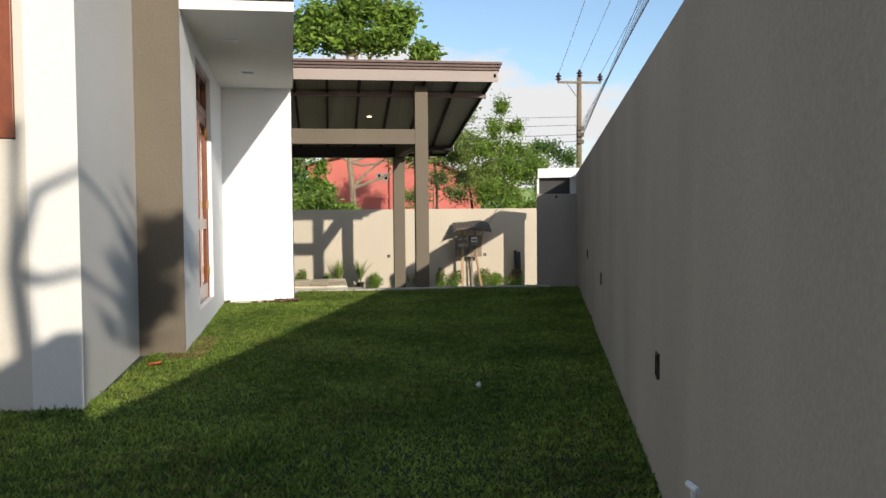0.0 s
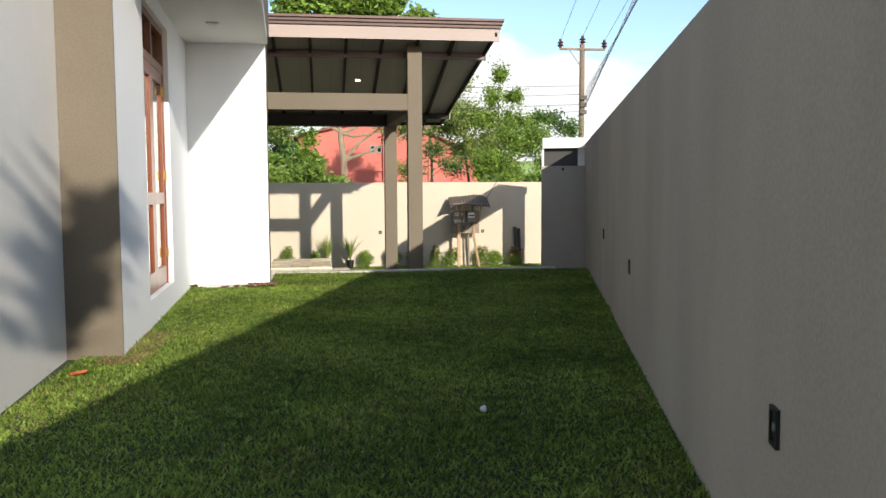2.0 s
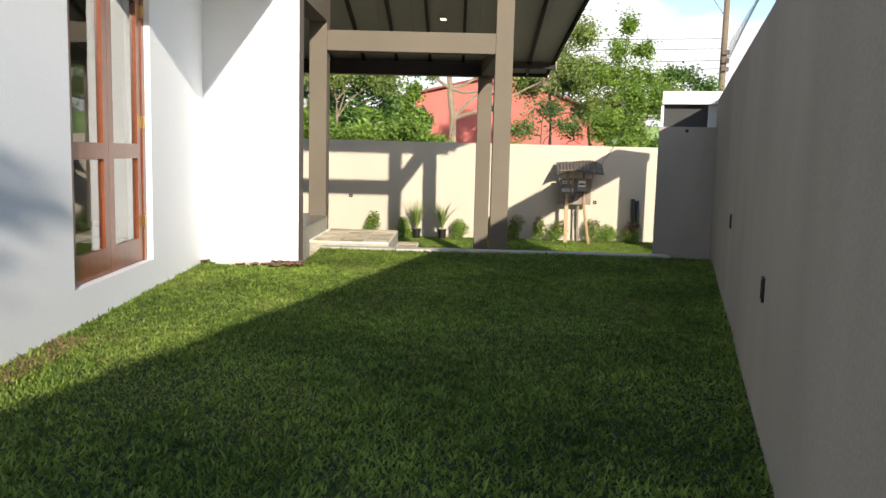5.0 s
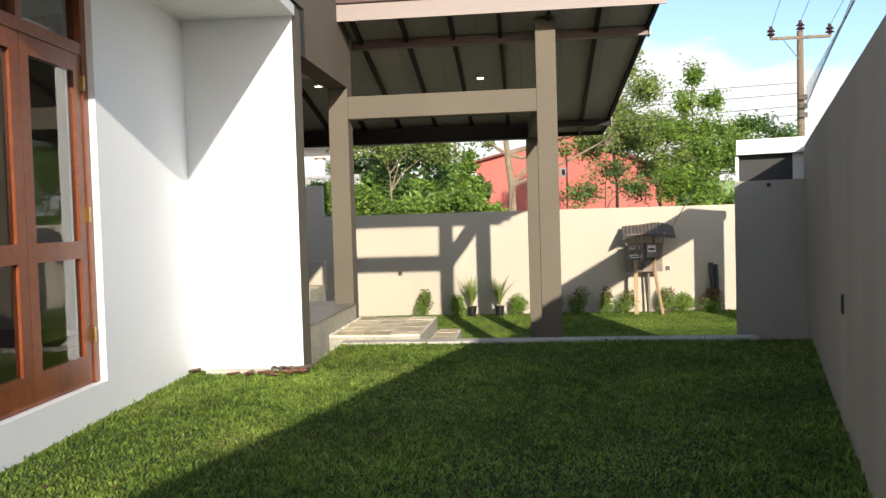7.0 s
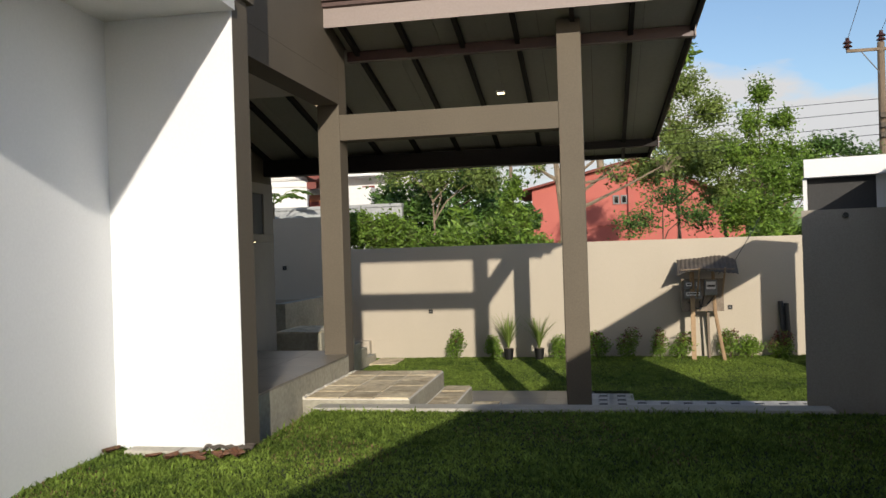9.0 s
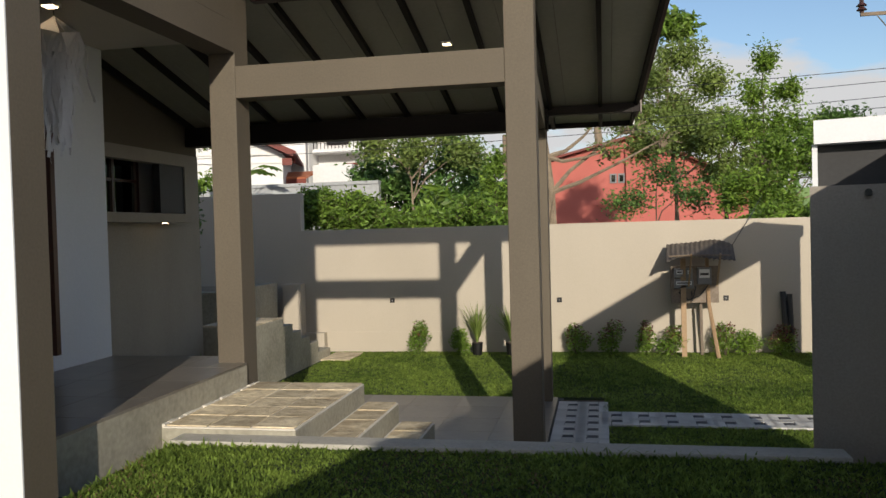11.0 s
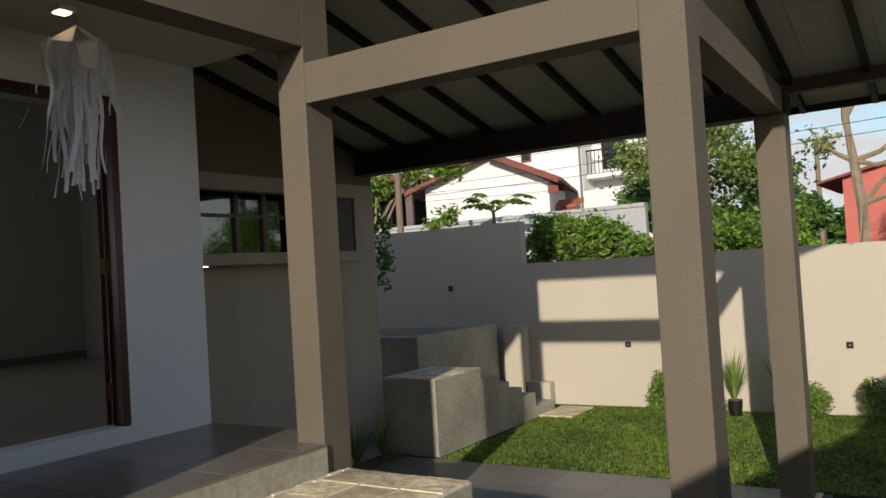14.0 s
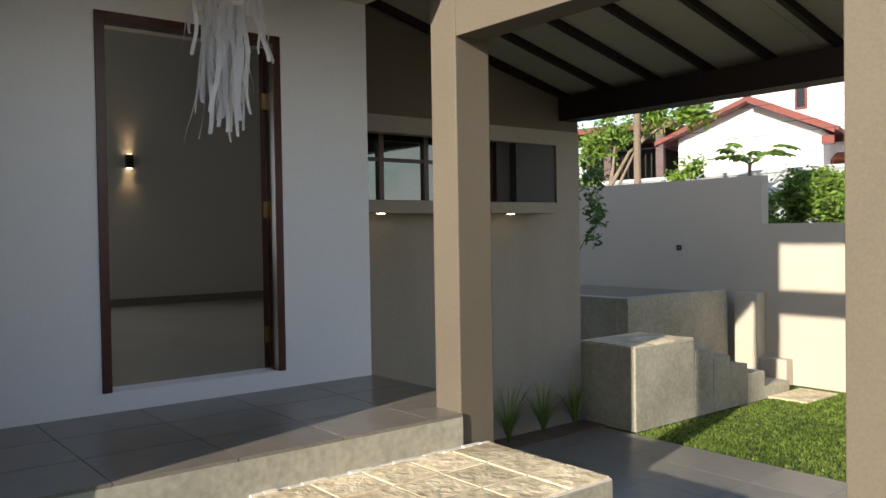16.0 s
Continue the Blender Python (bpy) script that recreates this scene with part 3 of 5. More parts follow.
setting("wall_hall_east", box(-3.0, -2.95, 3.46, 6.7, 0.3, 4.4), M_INT, "pale painted wall behind the bar", "wall")
bm = box(-8.395, -8.38, -1.5, 6.7, 0.415, 0.53)
setting("baseboard", bm, M_PORCH, "grey tile skirting in the hall", "skirting")
setting("ceiling_hall", add_box(box(-8.5, -1.94, -1.6, 3.41, 4.4, 4.5), -8.5, -2.95, 3.41, 6.8, 4.4, 4.5), M_SOFFIT, "white hall ceiling", "ceiling")
# Added fill lamp to brighten the hall; no known source stands here.
hall_fill = new("hall_fill_light", bpy.data.lights.new("hall_fill_light", "AREA"))
hall_fill.data.shape, hall_fill.data.size, hall_fill.data.size_y, hall_fill.data.energy, hall_fill.data.color = "RECTANGLE", 3.6, 2.1, 30, (0.9, 0.95, 1.0)
hall_fill.matrix_world = look((-8.42, 0.35, 2.1), (-5, 0.9, 1.5))
sc = empty("wall_sconce", "black up and down wall light glowing warmly", "wall light")
SY, SZ = 3.68, 2.52
part("body", box(-8.395, -8.31, SY - 0.05, SY + 0.05, SZ - 0.1, SZ + 0.1, 0.006), M_BLACK, sc)
part("bulb", box(-8.38, -8.33, SY - 0.03, SY + 0.03, SZ + 0.10, SZ + 0.105), M_LAMP, sc)
part("bulb", box(-8.38, -8.33, SY - 0.03, SY + 0.03, SZ - 0.105, SZ - 0.10), M_LAMP, sc)
for z, rx in ((SZ + 0.13, 180), (SZ - 0.13, 0)):
    sp = new("sconce_light", bpy.data.lights.new("sconce_light", "SPOT"))
    sp.data.energy, sp.data.spot_size, sp.data.spot_blend, sp.data.color, sp.data.shadow_soft_size = 2.2, radians(80), 1.0, (1.0, 0.66, 0.32), 0.03
    sp.matrix_world = pose(-8.33, SY, z, rx)

# bar wall with a serving window
BX = -2.55
W0, W1, WZ0, WZ1 = 3.62, 6.46, 1.73, 2.36
bm = box(BX - 0.15, BX, 3.43, 6.82, LOW, WZ0)
add_box(bm, BX - 0.15, BX, 3.43, 6.82, WZ1, 2.52)
add_box(bm, BX - 0.15, BX, 3.43, W0, WZ0, WZ1)
add_box(bm, BX - 0.15, BX, W1, 6.82, WZ0, WZ1)
setting("wall_bar", bm, M_BOUND, "warm grey wall with a wide serving window", "wall")
setting("wall_bar_end", box(BX - 0.9, BX - 0.152, 6.71, 6.82, LOW, 3.1), M_BOUND, "warm grey end wall of the bar", "wall")
setting("wall_bar_return", box(BX + 0.002, -1.93, 3.41, 3.428, LOW, 3.6), M_BOUND, "warm grey return wall beside the porch", "wall")
setting("wall_bar_upper", profile_x([(3.43, 2.522), (6.82, 2.522), (6.82, CEIL(6.82)), (3.43, CEIL(3.43))], BX - 0.15, BX - 0.01), M_TAUPE, "taupe painted wall above the serving window", "wall")
bw = empty("window_2", "wide dark framed serving window with bars", "window", kind="structure")
for y in (3.62, 4.02, 4.30, 4.85, 5.25, 5.78):
    part("mullion", box(BX - 0.36, BX - 0.30, y, y + 0.055, WZ0 - 0.1, WZ1 + 0.1), M_DOORW, bw)
part("window_rail", box(BX - 0.355, BX - 0.305, 3.62, 5.78, 2.12, 2.155), M_DOORW, bw)
part("pane", box(BX - 0.345, BX - 0.335, 3.5, 5.8, WZ0 - 0.1, WZ1 + 0.1), M_MIRROR, bw, "reflective tinted glass")
part("panel", box(BX - 0.12, BX - 0.02, 5.86, W1 - 0.003, WZ0 + 0.003, WZ1 - 0.003), M_CHARCOAL, bw, "charcoal sliding panel")
sh = empty("bar_shelf", "cream rendered shelf below the serving window", "shelf")
part("board", box(BX + 0.002, BX + 0.30, 3.435, 6.12, 1.60, 1.71, 0.006), M_BOUND, sh)
for y in (3.95, 5.55):
    part("downlight", box(BX + 0.17, BX + 0.22, y, y + 0.05, 1.592, 1.60), M_LAMP, sh, "small lit downlight")

# ---- carport ----
R0, R1 = 2.65, 7.2
setting("column_1", box(-0.45, -0.2, 3.08, 3.36, LOW, CEIL(3.2), 0.008), M_TAUPE, "taupe rendered square carport column", "column")
setting("column_2", box(2.18, 2.43, 3.08, 3.33, LOW, CEIL(3.2), 0.008), M_TAUPE, "taupe rendered square carport column", "column")
setting("column_3", box(2.03, 2.29, 6.5, 6.74, LOW, 2.63, 0.008), M_TAUPE, "taupe rendered square carport column", "column")
setting("beam_front", box(-0.2, 2.18, 3.083, 3.307, 2.632, 2.915, 0.006), M_TAUPE, "taupe rendered carport beam", "beam")
setting("beam_side", prism([(2.2, 3.33), (2.41, 3.33), (2.28, 6.5), (2.07, 6.5)], 2.632, 2.86), M_TAUPE, "taupe side beam of the carport", "beam")
setting("beam_rear", box(-2.55, 2.31, 6.5, 6.74, 2.63, CEIL(6.74) - 0.002), M_DARKWOOD, "dark brown rear carport beam", "beam")
roof = empty("carport_roof", "mono-pitch carport roof with grey sheets and dark rafters", "roof", kind="structure")


VERGE = lambda y: 3.66 - 0.066 * (y - R0)


def strip(x0, x1, y0, y1, d0, d1, name, material, label="", x0b=None, x1b=None):
    """A piece lying along the slope, d0 to d1 above the ceiling plane; its far end may be narrower."""
    x0b, x1b = x0 if x0b is None else x0b, x1 if x1b is None else x1b
    bm = bmesh.new()
    vs = [bm.verts.new((x, y, CEIL(y) + d)) for y, xs in ((y0, (x0, x1)), (y1, (x0b, x1b))) for x in xs for d in (d0, d1)]
    for f in ((0, 1, 3, 2), (4, 6, 7, 5), (0, 4, 5, 1), (2, 3, 7, 6), (0, 2, 6, 4), (1, 5, 7, 3)):
        bm.faces.new([vs[i] for i in f])
    return part(name, bm, material, roof, label)


for k in range(7):
    x0 = -0.2 + 0.547 * k
    for y0, y1 in ((R0 + 0.02, 3.45), (3.454, 5.4), (5.404, R1 - 0.02)):
        strip(x0 + 0.002, min(x0 + 0.545, VERGE(y0)), y0, y1, 0, 0.012, "ceiling_sheet", M_SHEET, x1b=min(x0 + 0.545, VERGE(y1)))
for k in range(5):
    x0 = -2.75 + 0.51 * k
    for y0, y1 in ((3.454, 5.4), (5.404, R1 - 0.02)):
        strip(x0 + 0.002, x0 + 0.508, y0, y1, 0, 0.012, "ceiling_sheet", M_SHEET)
for k in range(6):
    x0 = -0.07 + 0.605 * k
    strip(x0 - 0.025, x0 + 0.025, R0 + 0.02, R1 - 0.02, -0.075, -0.002, "rafter", M_DARKWOOD)
for k in range(4):
    x0 = -0.675 - 0.605 * k
    strip(x0 - 0.025, x0 + 0.025, 3.44, R1 - 0.02, -0.075, -0.002, "rafter", M_DARKWOOD)
part("purlin", profile_x([(3.45, CEIL(3.5) - 0.115), (3.55, CEIL(3.5) - 0.115), (3.55, CEIL(3.5) - 0.004), (3.45, CEIL(3.5) - 0.004)], -0.2, 3.61), M_PURLIN, roof, "maroon purlin")
part("purlin", box(2.312, 3.43, 6.52, 6.62, CEIL(6.57) - 0.13, CEIL(6.57) - 0.02), M_DARKWOOD, roof)
part("purlin_cap", box(3.61, 3.625, 3.42, 3.58, CEIL(3.5) - 0.125, CEIL(3.5) - 0.0), M_FASCIA, roof, "pale purlin end cap")
part("purlin_cap", box(3.43, 3.445, 6.49, 6.65, CEIL(6.57) - 0.15, CEIL(6.57) - 0.0), M_FASCIA, roof, "pale purlin end cap")
part("fascia", profile_x([(R0, CEIL(R0) - 0.15), (R0 + 0.02, CEIL(R0) - 0.15), (R0 + 0.02, CEIL(R0) + 0.05), (R0, CEIL(R0) + 0.05)], -0.2, 3.70), M_FASCIA, roof, "pale front fascia board")
part("fascia", profile_x([(R1, CEIL(R1) - 0.06), (R1 + 0.02, CEIL(R1) - 0.06), (R1 + 0.02, CEIL(R1) + 0.08), (R1, CEIL(R1) + 0.08)], -2.75, VERGE(R1)), M_DARKWOOD, roof)
part("fascia_end", box(VERGE(R1) + 0.002, VERGE(R1) + 0.02, R1 - 0.10, R1 + 0.02, CEIL(R1) - 0.06, CEIL(R1) + 0.08), M_PLASTW, roof, "white gutter end")
strip(VERGE(R0) - 0.04, VERGE(R0) + 0.0, R0, R1, -0.07, -0.003, "verge_board", M_DARKWOOD, x0b=VERGE(R1) - 0.04, x1b=VERGE(R1))
for i in range(3):
    strip(-0.2, VERGE(R0) + 0.06 + 0.02 * i, R0 - 0.04 - 0.03 * i, R1 + 0.02, 0.05 + 0.045 * i, 0.088 + 0.045 * i, "roof_course", M_TILE, x1b=VERGE(R1) + 0.06 + 0.02 * i)
strip(-2.75, -0.202, 3.1, R1 + 0.02, 0.05, 0.16, "roof_course", M_TILE)
for x, y in ((1.40, 4.73), (-1.0, 4.75)):
    d = empty("carport_light", "small square lit downlight in the carport ceiling", "downlight", "carport lights")
    part("rim", box(x - 0.055, x + 0.055, y - 0.055, y + 0.055, CEIL(y) - 0.035, CEIL(y) - 0.008, 0.003), M_PLASTW, d)
    part("bulb", box(x - 0.04, x + 0.04, y - 0.04, y + 0.04, CEIL(y) - 0.04, CEIL(y) - 0.035), M_LAMP, d)
d = empty("porch_light", "small square lit downlight in the porch ceiling", "downlight")
part("rim", box(-1.193, -1.073, 1.835, 1.955, 3.20, 3.23, 0.003), M_PLASTW, d)
part("bulb", box(-1.173, -1.093, 1.855, 1.935, 3.192, 3.20), M_LAMP, d)

setting("kerb", box(0.0, 4.35, KERB_Y, KERB_Y + 0.20, LOW - 0.05, 0.035, 0.008), M_KERB, "pale concrete kerb along the lawn edge", "kerb")
SLABS = [(-0.172, 0.84, 0.083), (0.84, 1.15, -0.085), (1.15, 1.47, -0.253), (1.47, 1.78, -0.421), (1.78, 2.10, -0.589)]
steps = []
for x0, x1, z in SLABS:
    s = empty("stone_step", "cement step faced with sandy stone tiles", "step", "entrance steps", kind="structure")
    part("body", box(x0 + 0.001, x1, 1.625, 3.28, LOW - 0.05, z - 0.018, 0.006), M_CEMENT, s)
    part("grout", box(x0 + 0.006, x1 - 0.004, 1.63, 3.275, z - 0.018, z - 0.008), M_GROUT, s)
    steps.append((s, x0, x1, z))
fillet = bmesh.new()
for j in range(22):
    y = 1.64 + 0.0745 * j
    add_box(fillet, -0.174, -0.150 + 0.018 * math.sin(j * 2.1) * math.sin(j * 0.7), y, y + 0.0745, 0.070, 0.090 + 0.004 * math.sin(j * 1.7))
part("mortar_fillet", fillet, M_GROUT, steps[0][0], "rough white mortar line against the porch")
setting("drive_base", box(-2.55, 2.42, 1.62, 6.77, -1.0, LOW - 0.004), M_JOINT, "dark mortar bed under the drive tiles", "drive")
setting("path_base", box(2.42, 2.93, 1.64, 6.5, -1.0, LOW - 0.003), M_JOINT, "dark sand bed under the pavers", "path")

# ---- pond, block and stairs ----
pond = empty("raised_pond", "raised raw cement pond full of still water", "pond")
part("wall_block", box(-3.08, -2.90, 8.1, 10.35, LOW, 0.54, 0.01), M_CEMENT, pond)
part("wall_block", box(-6.0, -3.08, 8.1, 8.28, LOW, 0.54, 0.01), M_CEMENT, pond)
part("water", box(-6.0, -3.08, 8.28, 10.57, LOW, 0.47), M_WATER, pond, "still dark water")
stair = empty("pond_stairs", "raw cement block with steps down to the lower lawn", "stairs")
part("block", box(-2.62, -1.82, 6.86, 7.95, LOW - 0.02, 0.145, 0.012), M_CEMENT, stair)
for i in range(3):
    for j in range(3):
        part("cap_tile", box(-2.61 + 0.265 * i, -2.61 + 0.265 * i + 0.25, 6.87 + 0.36 * j, 6.87 + 0.36 * j + 0.345, 0.145, 0.16, 0.003), M_STONE, stair)
for y0, y1, z in ((7.952, 8.32, 0.02), (8.322, 8.68, -0.12), (8.682, 9.05, -0.26), (9.052, 9.45, -0.40), (9.452, 10.06, -0.60)):
    part("tread", box(-2.62, -1.82, y0, y1, LOW - 0.02, z, 0.008), M_CEMENT, stair)
part("foot_slab", box(-1.81, -1.3, 9.5, 10.3, LOW - 0.02, LOW + 0.03, 0.008), M_STONE, stair)
setting("wall_pilaster", box(-2.80, -2.45, 10.36, 10.575, LOW, 0.50, 0.006), M_FAR, "short beige pilaster beside the pond", "pilaster")
setting("wall_ledge", box(-2.44, -2.05, 10.40, 10.575, LOW, -0.40, 0.006), M_FAR, "low beige ledge at the foot of the garden wall", "ledge")
setting("soil_bed", box(-2.54, -2.2, 3.5, 6.84, LOW - 0.02, LOW + 0.02), M_EARTH, "narrow planting bed of brown soil", "bed")


# ---- plants ----
def blob(rng, k, centre, radius, hollow=0.5):
    d = rng.normal(size=(k, 3))
    d /= np.linalg.norm(d, axis=1)[:, None]
    r = rng.uniform(hollow, 1, k) ** 0.6
    return np.asarray(centre) + d * r[:, None] * np.asarray(radius)


def spiky(name, label, at, n, length, group, rng, category="plant", pot=True):
    e = empty(name, label, category, group)
    x, y, z = at
    top = z + (0.20 if pot else 0.0)
    if pot:
        part("pot", tube([(x, y, z), (x, y, z + 0.1), (x, y, z + 0.22)], 0.075, 0.10, 12), M_BLACK, e, "black plastic pot")
        part("soil", tube([(x, y, z + 0.20), (x, y, z + 0.223)], 0.085, 0.088, 12), M_EARTH, e)
    v, f = [], []
    for i in range(n):
        a, sp, L = rng.uniform(0, 6.283), rng.uniform(0.15, 0.75), length * rng.uniform(0.6, 1.1)
        d, s = np.array([math.cos(a), math.sin(a), 0]), np.array([-math.sin(a), math.cos(a), 0]) * 0.013
        for j in range(5):
            u = j / 4
            p = np.array([x, y, top]) + d * sp * L * u ** 1.6 + np.array([0, 0, L * (u - 0.25 * sp * u * u)])
            w = s * (1 - u) ** 0.7
            v += [(p - w).tolist(), (p + w).tolist()]
            if j:
                b = len(v) - 4
                f.append((b, b + 1, b + 3, b + 2))
    raw_mesh("foliage", v, f, M_LEAF2, e)
    return e


def bush(label, at, r, h, k, red, rng, group):
    e = empty("shrub", label, "shrub", group)
    x, y, z = at
    for i in range(4):
        a = rng.uniform(0, 6.283)
        part("stem", tube([(x, y, z - 0.01), (x + 0.3 * r * math.cos(a), y + 0.3 * r * math.sin(a), z + h * 0.4), (x + 0.6 * r * math.cos(a), y + 0.6 * r * math.sin(a), z + h * 0.75)], 0.007, 0.003, 5), M_BARKD, e)
    c = np.concatenate([blob(rng, k // 3, (x + rng.uniform(-0.3, 0.3) * r, y + rng.uniform(-0.3, 0.3) * r, z + h * q), (r * w, r * w, h * 0.33), 0.2) for q, w in ((0.3, 0.85), (0.52, 1.0), (0.75, 0.75))])
    top = rng.uniform(size=len(c)) < np.clip(red * 2.6 * ((c[:, 2] - z) / h - 0.35), 0, 0.8)
    leaves("foliage", c, 0.024, M_LEAF, e, rng, 2.3, tips=top, tip_material=M_LEAFR)
    return e


prng = np.random.default_rng(5)
for x, r, h, red in ((-0.24, 0.19, 0.52, 0.15), (0.50, 0.18, 0.40, 0.0), (1.79, 0.20, 0.40, 0.0), (2.48, 0.22, 0.45, 0.25), (3.05, 0.22, 0.50, 0.35), (3.63, 0.17, 0.48, 0.35), (4.03, 0.22, 0.42, 0.25), (4.88, 0.24, 0.46, 0.2), (5.25, 0.20, 0.36, 0.0), (5.73, 0.26, 0.42, 0.55)):
    bush("small leafy shrub with reddish young tips" if red else "small round green shrub beside the garden wall", (x, 10.22, LOW), r * 1.05, h * 1.15, 1100, red, prng, "shrubs along the garden wall")
for x in (0.79, 1.38):
    spiky("potted_plant", "spiky green plant in a black pot", (x, 10.2, LOW), 80, 0.74, "potted plants by the wall", prng)
for y in (4.4, 5.0, 5.5, 6.0, 6.5):
    spiky("strap_leaf_plant", "dark strap leaved plant in the soil bed", (-2.36, y, LOW + 0.02), 44, 0.62, "plants in the soil bed", prng, pot=False)

# ---- meter stand ----
ms = empty("meter_stand", "weathered electricity meter board on timber legs", "meter board")
part("leg", prism([(4.18, 10.05), (4.26, 10.05), (4.26, 10.09), (4.18, 10.09)], LOW - 0.01, 0.85), M_PLANK, ms)
part("leg", tube([(4.74, 9.95, LOW - 0.01), (4.62, 10.12, 0.1), (4.60, 10.14, 0.85)], 0.035, 0.03, 6), M_PLANK, ms, "propping pale timber leg")
part("leg", tube([(4.52, 10.3, LOW - 0.01), (4.50, 10.24, 0.6)], 0.028, 0.025, 6), M_BOARD, ms)
bd = part("board", box(4.03, 4.78, 10.14, 10.18, 0.12, 0.72, 0.004), M_BOARD, ms)
for x0, x1, z0, z1, mt in ((4.08, 4.24, 0.53, 0.69, M_METER), (4.26, 4.37, 0.53, 0.69, M_METER), (4.08, 4.38, 0.36, 0.51, M_METER), (4.44, 4.66, 0.42, 0.70, M_METER)):
    case = part("meter", box(x0, x1, 10.05, 10.14, z0, z1, 0.012), mt, bd)
    part("dial", box(x0 + 0.03, x1 - 0.03, 10.042, 10.05, z0 + (z1 - z0) * 0.4, z1 - 0.03), M_PLASTW, case)
    part("slot", box(x0 + 0.045, x1 - 0.045, 10.038, 10.042, z0 + (z1 - z0) * 0.55, z0 + (z1 - z0) * 0.68), M_BLACK, case)
part("cable", tube([(4.15, 10.12, 0.3), (4.3, 10.08, 0.17), (4.48, 10.09, 0.24), (4.62, 10.11, 0.42)], 0.011, sides=6), M_WIRE, bd)
part("cable", tube([(4.35, 10.1, 0.32), (4.36, 10.07, 0.15), (4.42, 10.09, 0.40)], 0.009, sides=6), M_WIRE, bd)
v, f = [], []
for i in range(97):
    u = i / 96
    for j, yy in enumerate((9.75, 10.1, 10.42)):
        z = 0.80 + 0.12 * j + 0.10 * math.sin(math.pi * u) + 0.009 * math.sin(u * 88) + (0.03 * math.sin(7 * u + j))
        v += [(3.93 + 1.06 * u + 0.03 * j, yy, z), (3.93 + 1.06 * u + 0.03 * j, yy, z - 0.006)]
for i in range(96):
    for j in range(2):
        a = i * 6 + j * 2
        f += [(a, a + 2, a + 8, a + 6), (a + 1, a + 7, a + 9, a + 3)]
    f += [(i * 6, i * 6 + 6, i * 6 + 7, i * 6 + 1), (i * 6 + 4, i * 6 + 5, i * 6 + 11, i * 6 + 10)]
raw_mesh("sheet_cover", v, f, M_RUST, ms, "bent rusty corrugated sheet")
part("rail", tube([(3.98, 9.74, 0.90), (4.36, 9.73, 0.915), (4.92, 9.74, 0.90)], 0.014, sides=6), M_POLE, ms)
for x in (4.30, 4.74):
    part("brace", tube([(x, 10.03, 0.40), (x + 0.02, 9.72, 0.93)], 0.016, sides=6), M_PLANK, ms)
cb = empty("service_cable", "black cable rising from the meter board", "cable")
part("wire", tube([(4.72, 10.3, 0.80), (5.05, 10.45, 1.05), (5.35, 10.56, 1.50), (5.6, 10.9, 1.85)], 0.006, sides=6), M_WIRE, cb)
rl = empty("plastic_rolls", "dark rolled plastic sheeting leaning on the wall", "rolls")
for x0, x1, z in ((5.88, 5.83, 0.26), (5.95, 5.93, 0.22)):
    part("roll", tube([(x0, 10.42, LOW - 0.01), (x1, 10.5, z)], 0.05, 0.045, 10), M_CHARCOAL, rl)

# ---- lantern over the porch ----
lt = empty("paper_lantern", "white paper lantern with long tissue tassels hanging in the porch", "lantern")
LX, LY, LZ = -1.2, 2.03, 3.02
ring = [(LX + 0.17 * math.cos(k * 1.0472 + 0.3), LY + 0.17 * math.sin(k * 1.0472 + 0.3), LZ + 0.02 * (-1) ** k) for k in range(6)]
bot = [(LX + 0.10 * math.cos(k * 1.0472 + 0.8), LY + 0.10 * math.sin(k * 1.0472 + 0.8), LZ - 0.15) for k in range(6)]
tp = (LX, LY, LZ + 0.14)
v = [*ring, *bot, tp]
f = [(k, (k + 1) % 6, 12) for k in range(6) if k % 2 == 0] + [(k, 6 + k, (k + 1) % 6) for k in range(6) if k != 2] + [((k + 1) % 6, 6 + k, 6 + (k + 1) % 6) for k in range(6)]
raw_mesh("paper_body", v, f, M_PAPER, lt)
for k in range(6):
    part("cane", tube([ring[k], ring[(k + 1) % 6]], 0.005, sides=5), M_PAPER, lt)
    part("cane", tube([ring[k], tp], 0.005, sides=5), M_PAPER, lt)
part("cord", tube([tp, (LX, LY, 3.232)], 0.003, sides=5), M_WIRE, lt)
trng = np.random.default_rng(9)
for k in range(12):
    src = ring[k // 2] if k % 2 == 0 else bot[k // 2]
    v, f = [], []
    for s in range(9 if k % 2 else 4):
        ox, oy, L, ph = *trng.normal(0, 0.022, 2), trng.uniform(0.45, 0.95) * (0.9 if k % 2 else 0.55), trng.uniform(0, 6)
        w = trng.uniform(0.008, 0.017)
        a = trng.uniform(0, 3.14)
        for j in range(12):
            u = j / 11
            px = src[0] + ox * (1 + 2.2 * u) + 0.010 * math.sin(9 * u + ph)
            py = src[1] + oy * (1 + 2.2 * u) + 0.010 * math.cos(8 * u + ph)
            v += [(px - w * math.cos(a + u), py - w * math.sin(a + u), src[2] - L * u), (px + w * math.cos(a + u), py + w * math.sin(a + u), src[2] - L * u)]
            if j:
                b = len(v) - 4
                f.append((b, b + 1, b + 3, b + 2))
    raw_mesh("tassel", v, f, M_PAPER, lt)

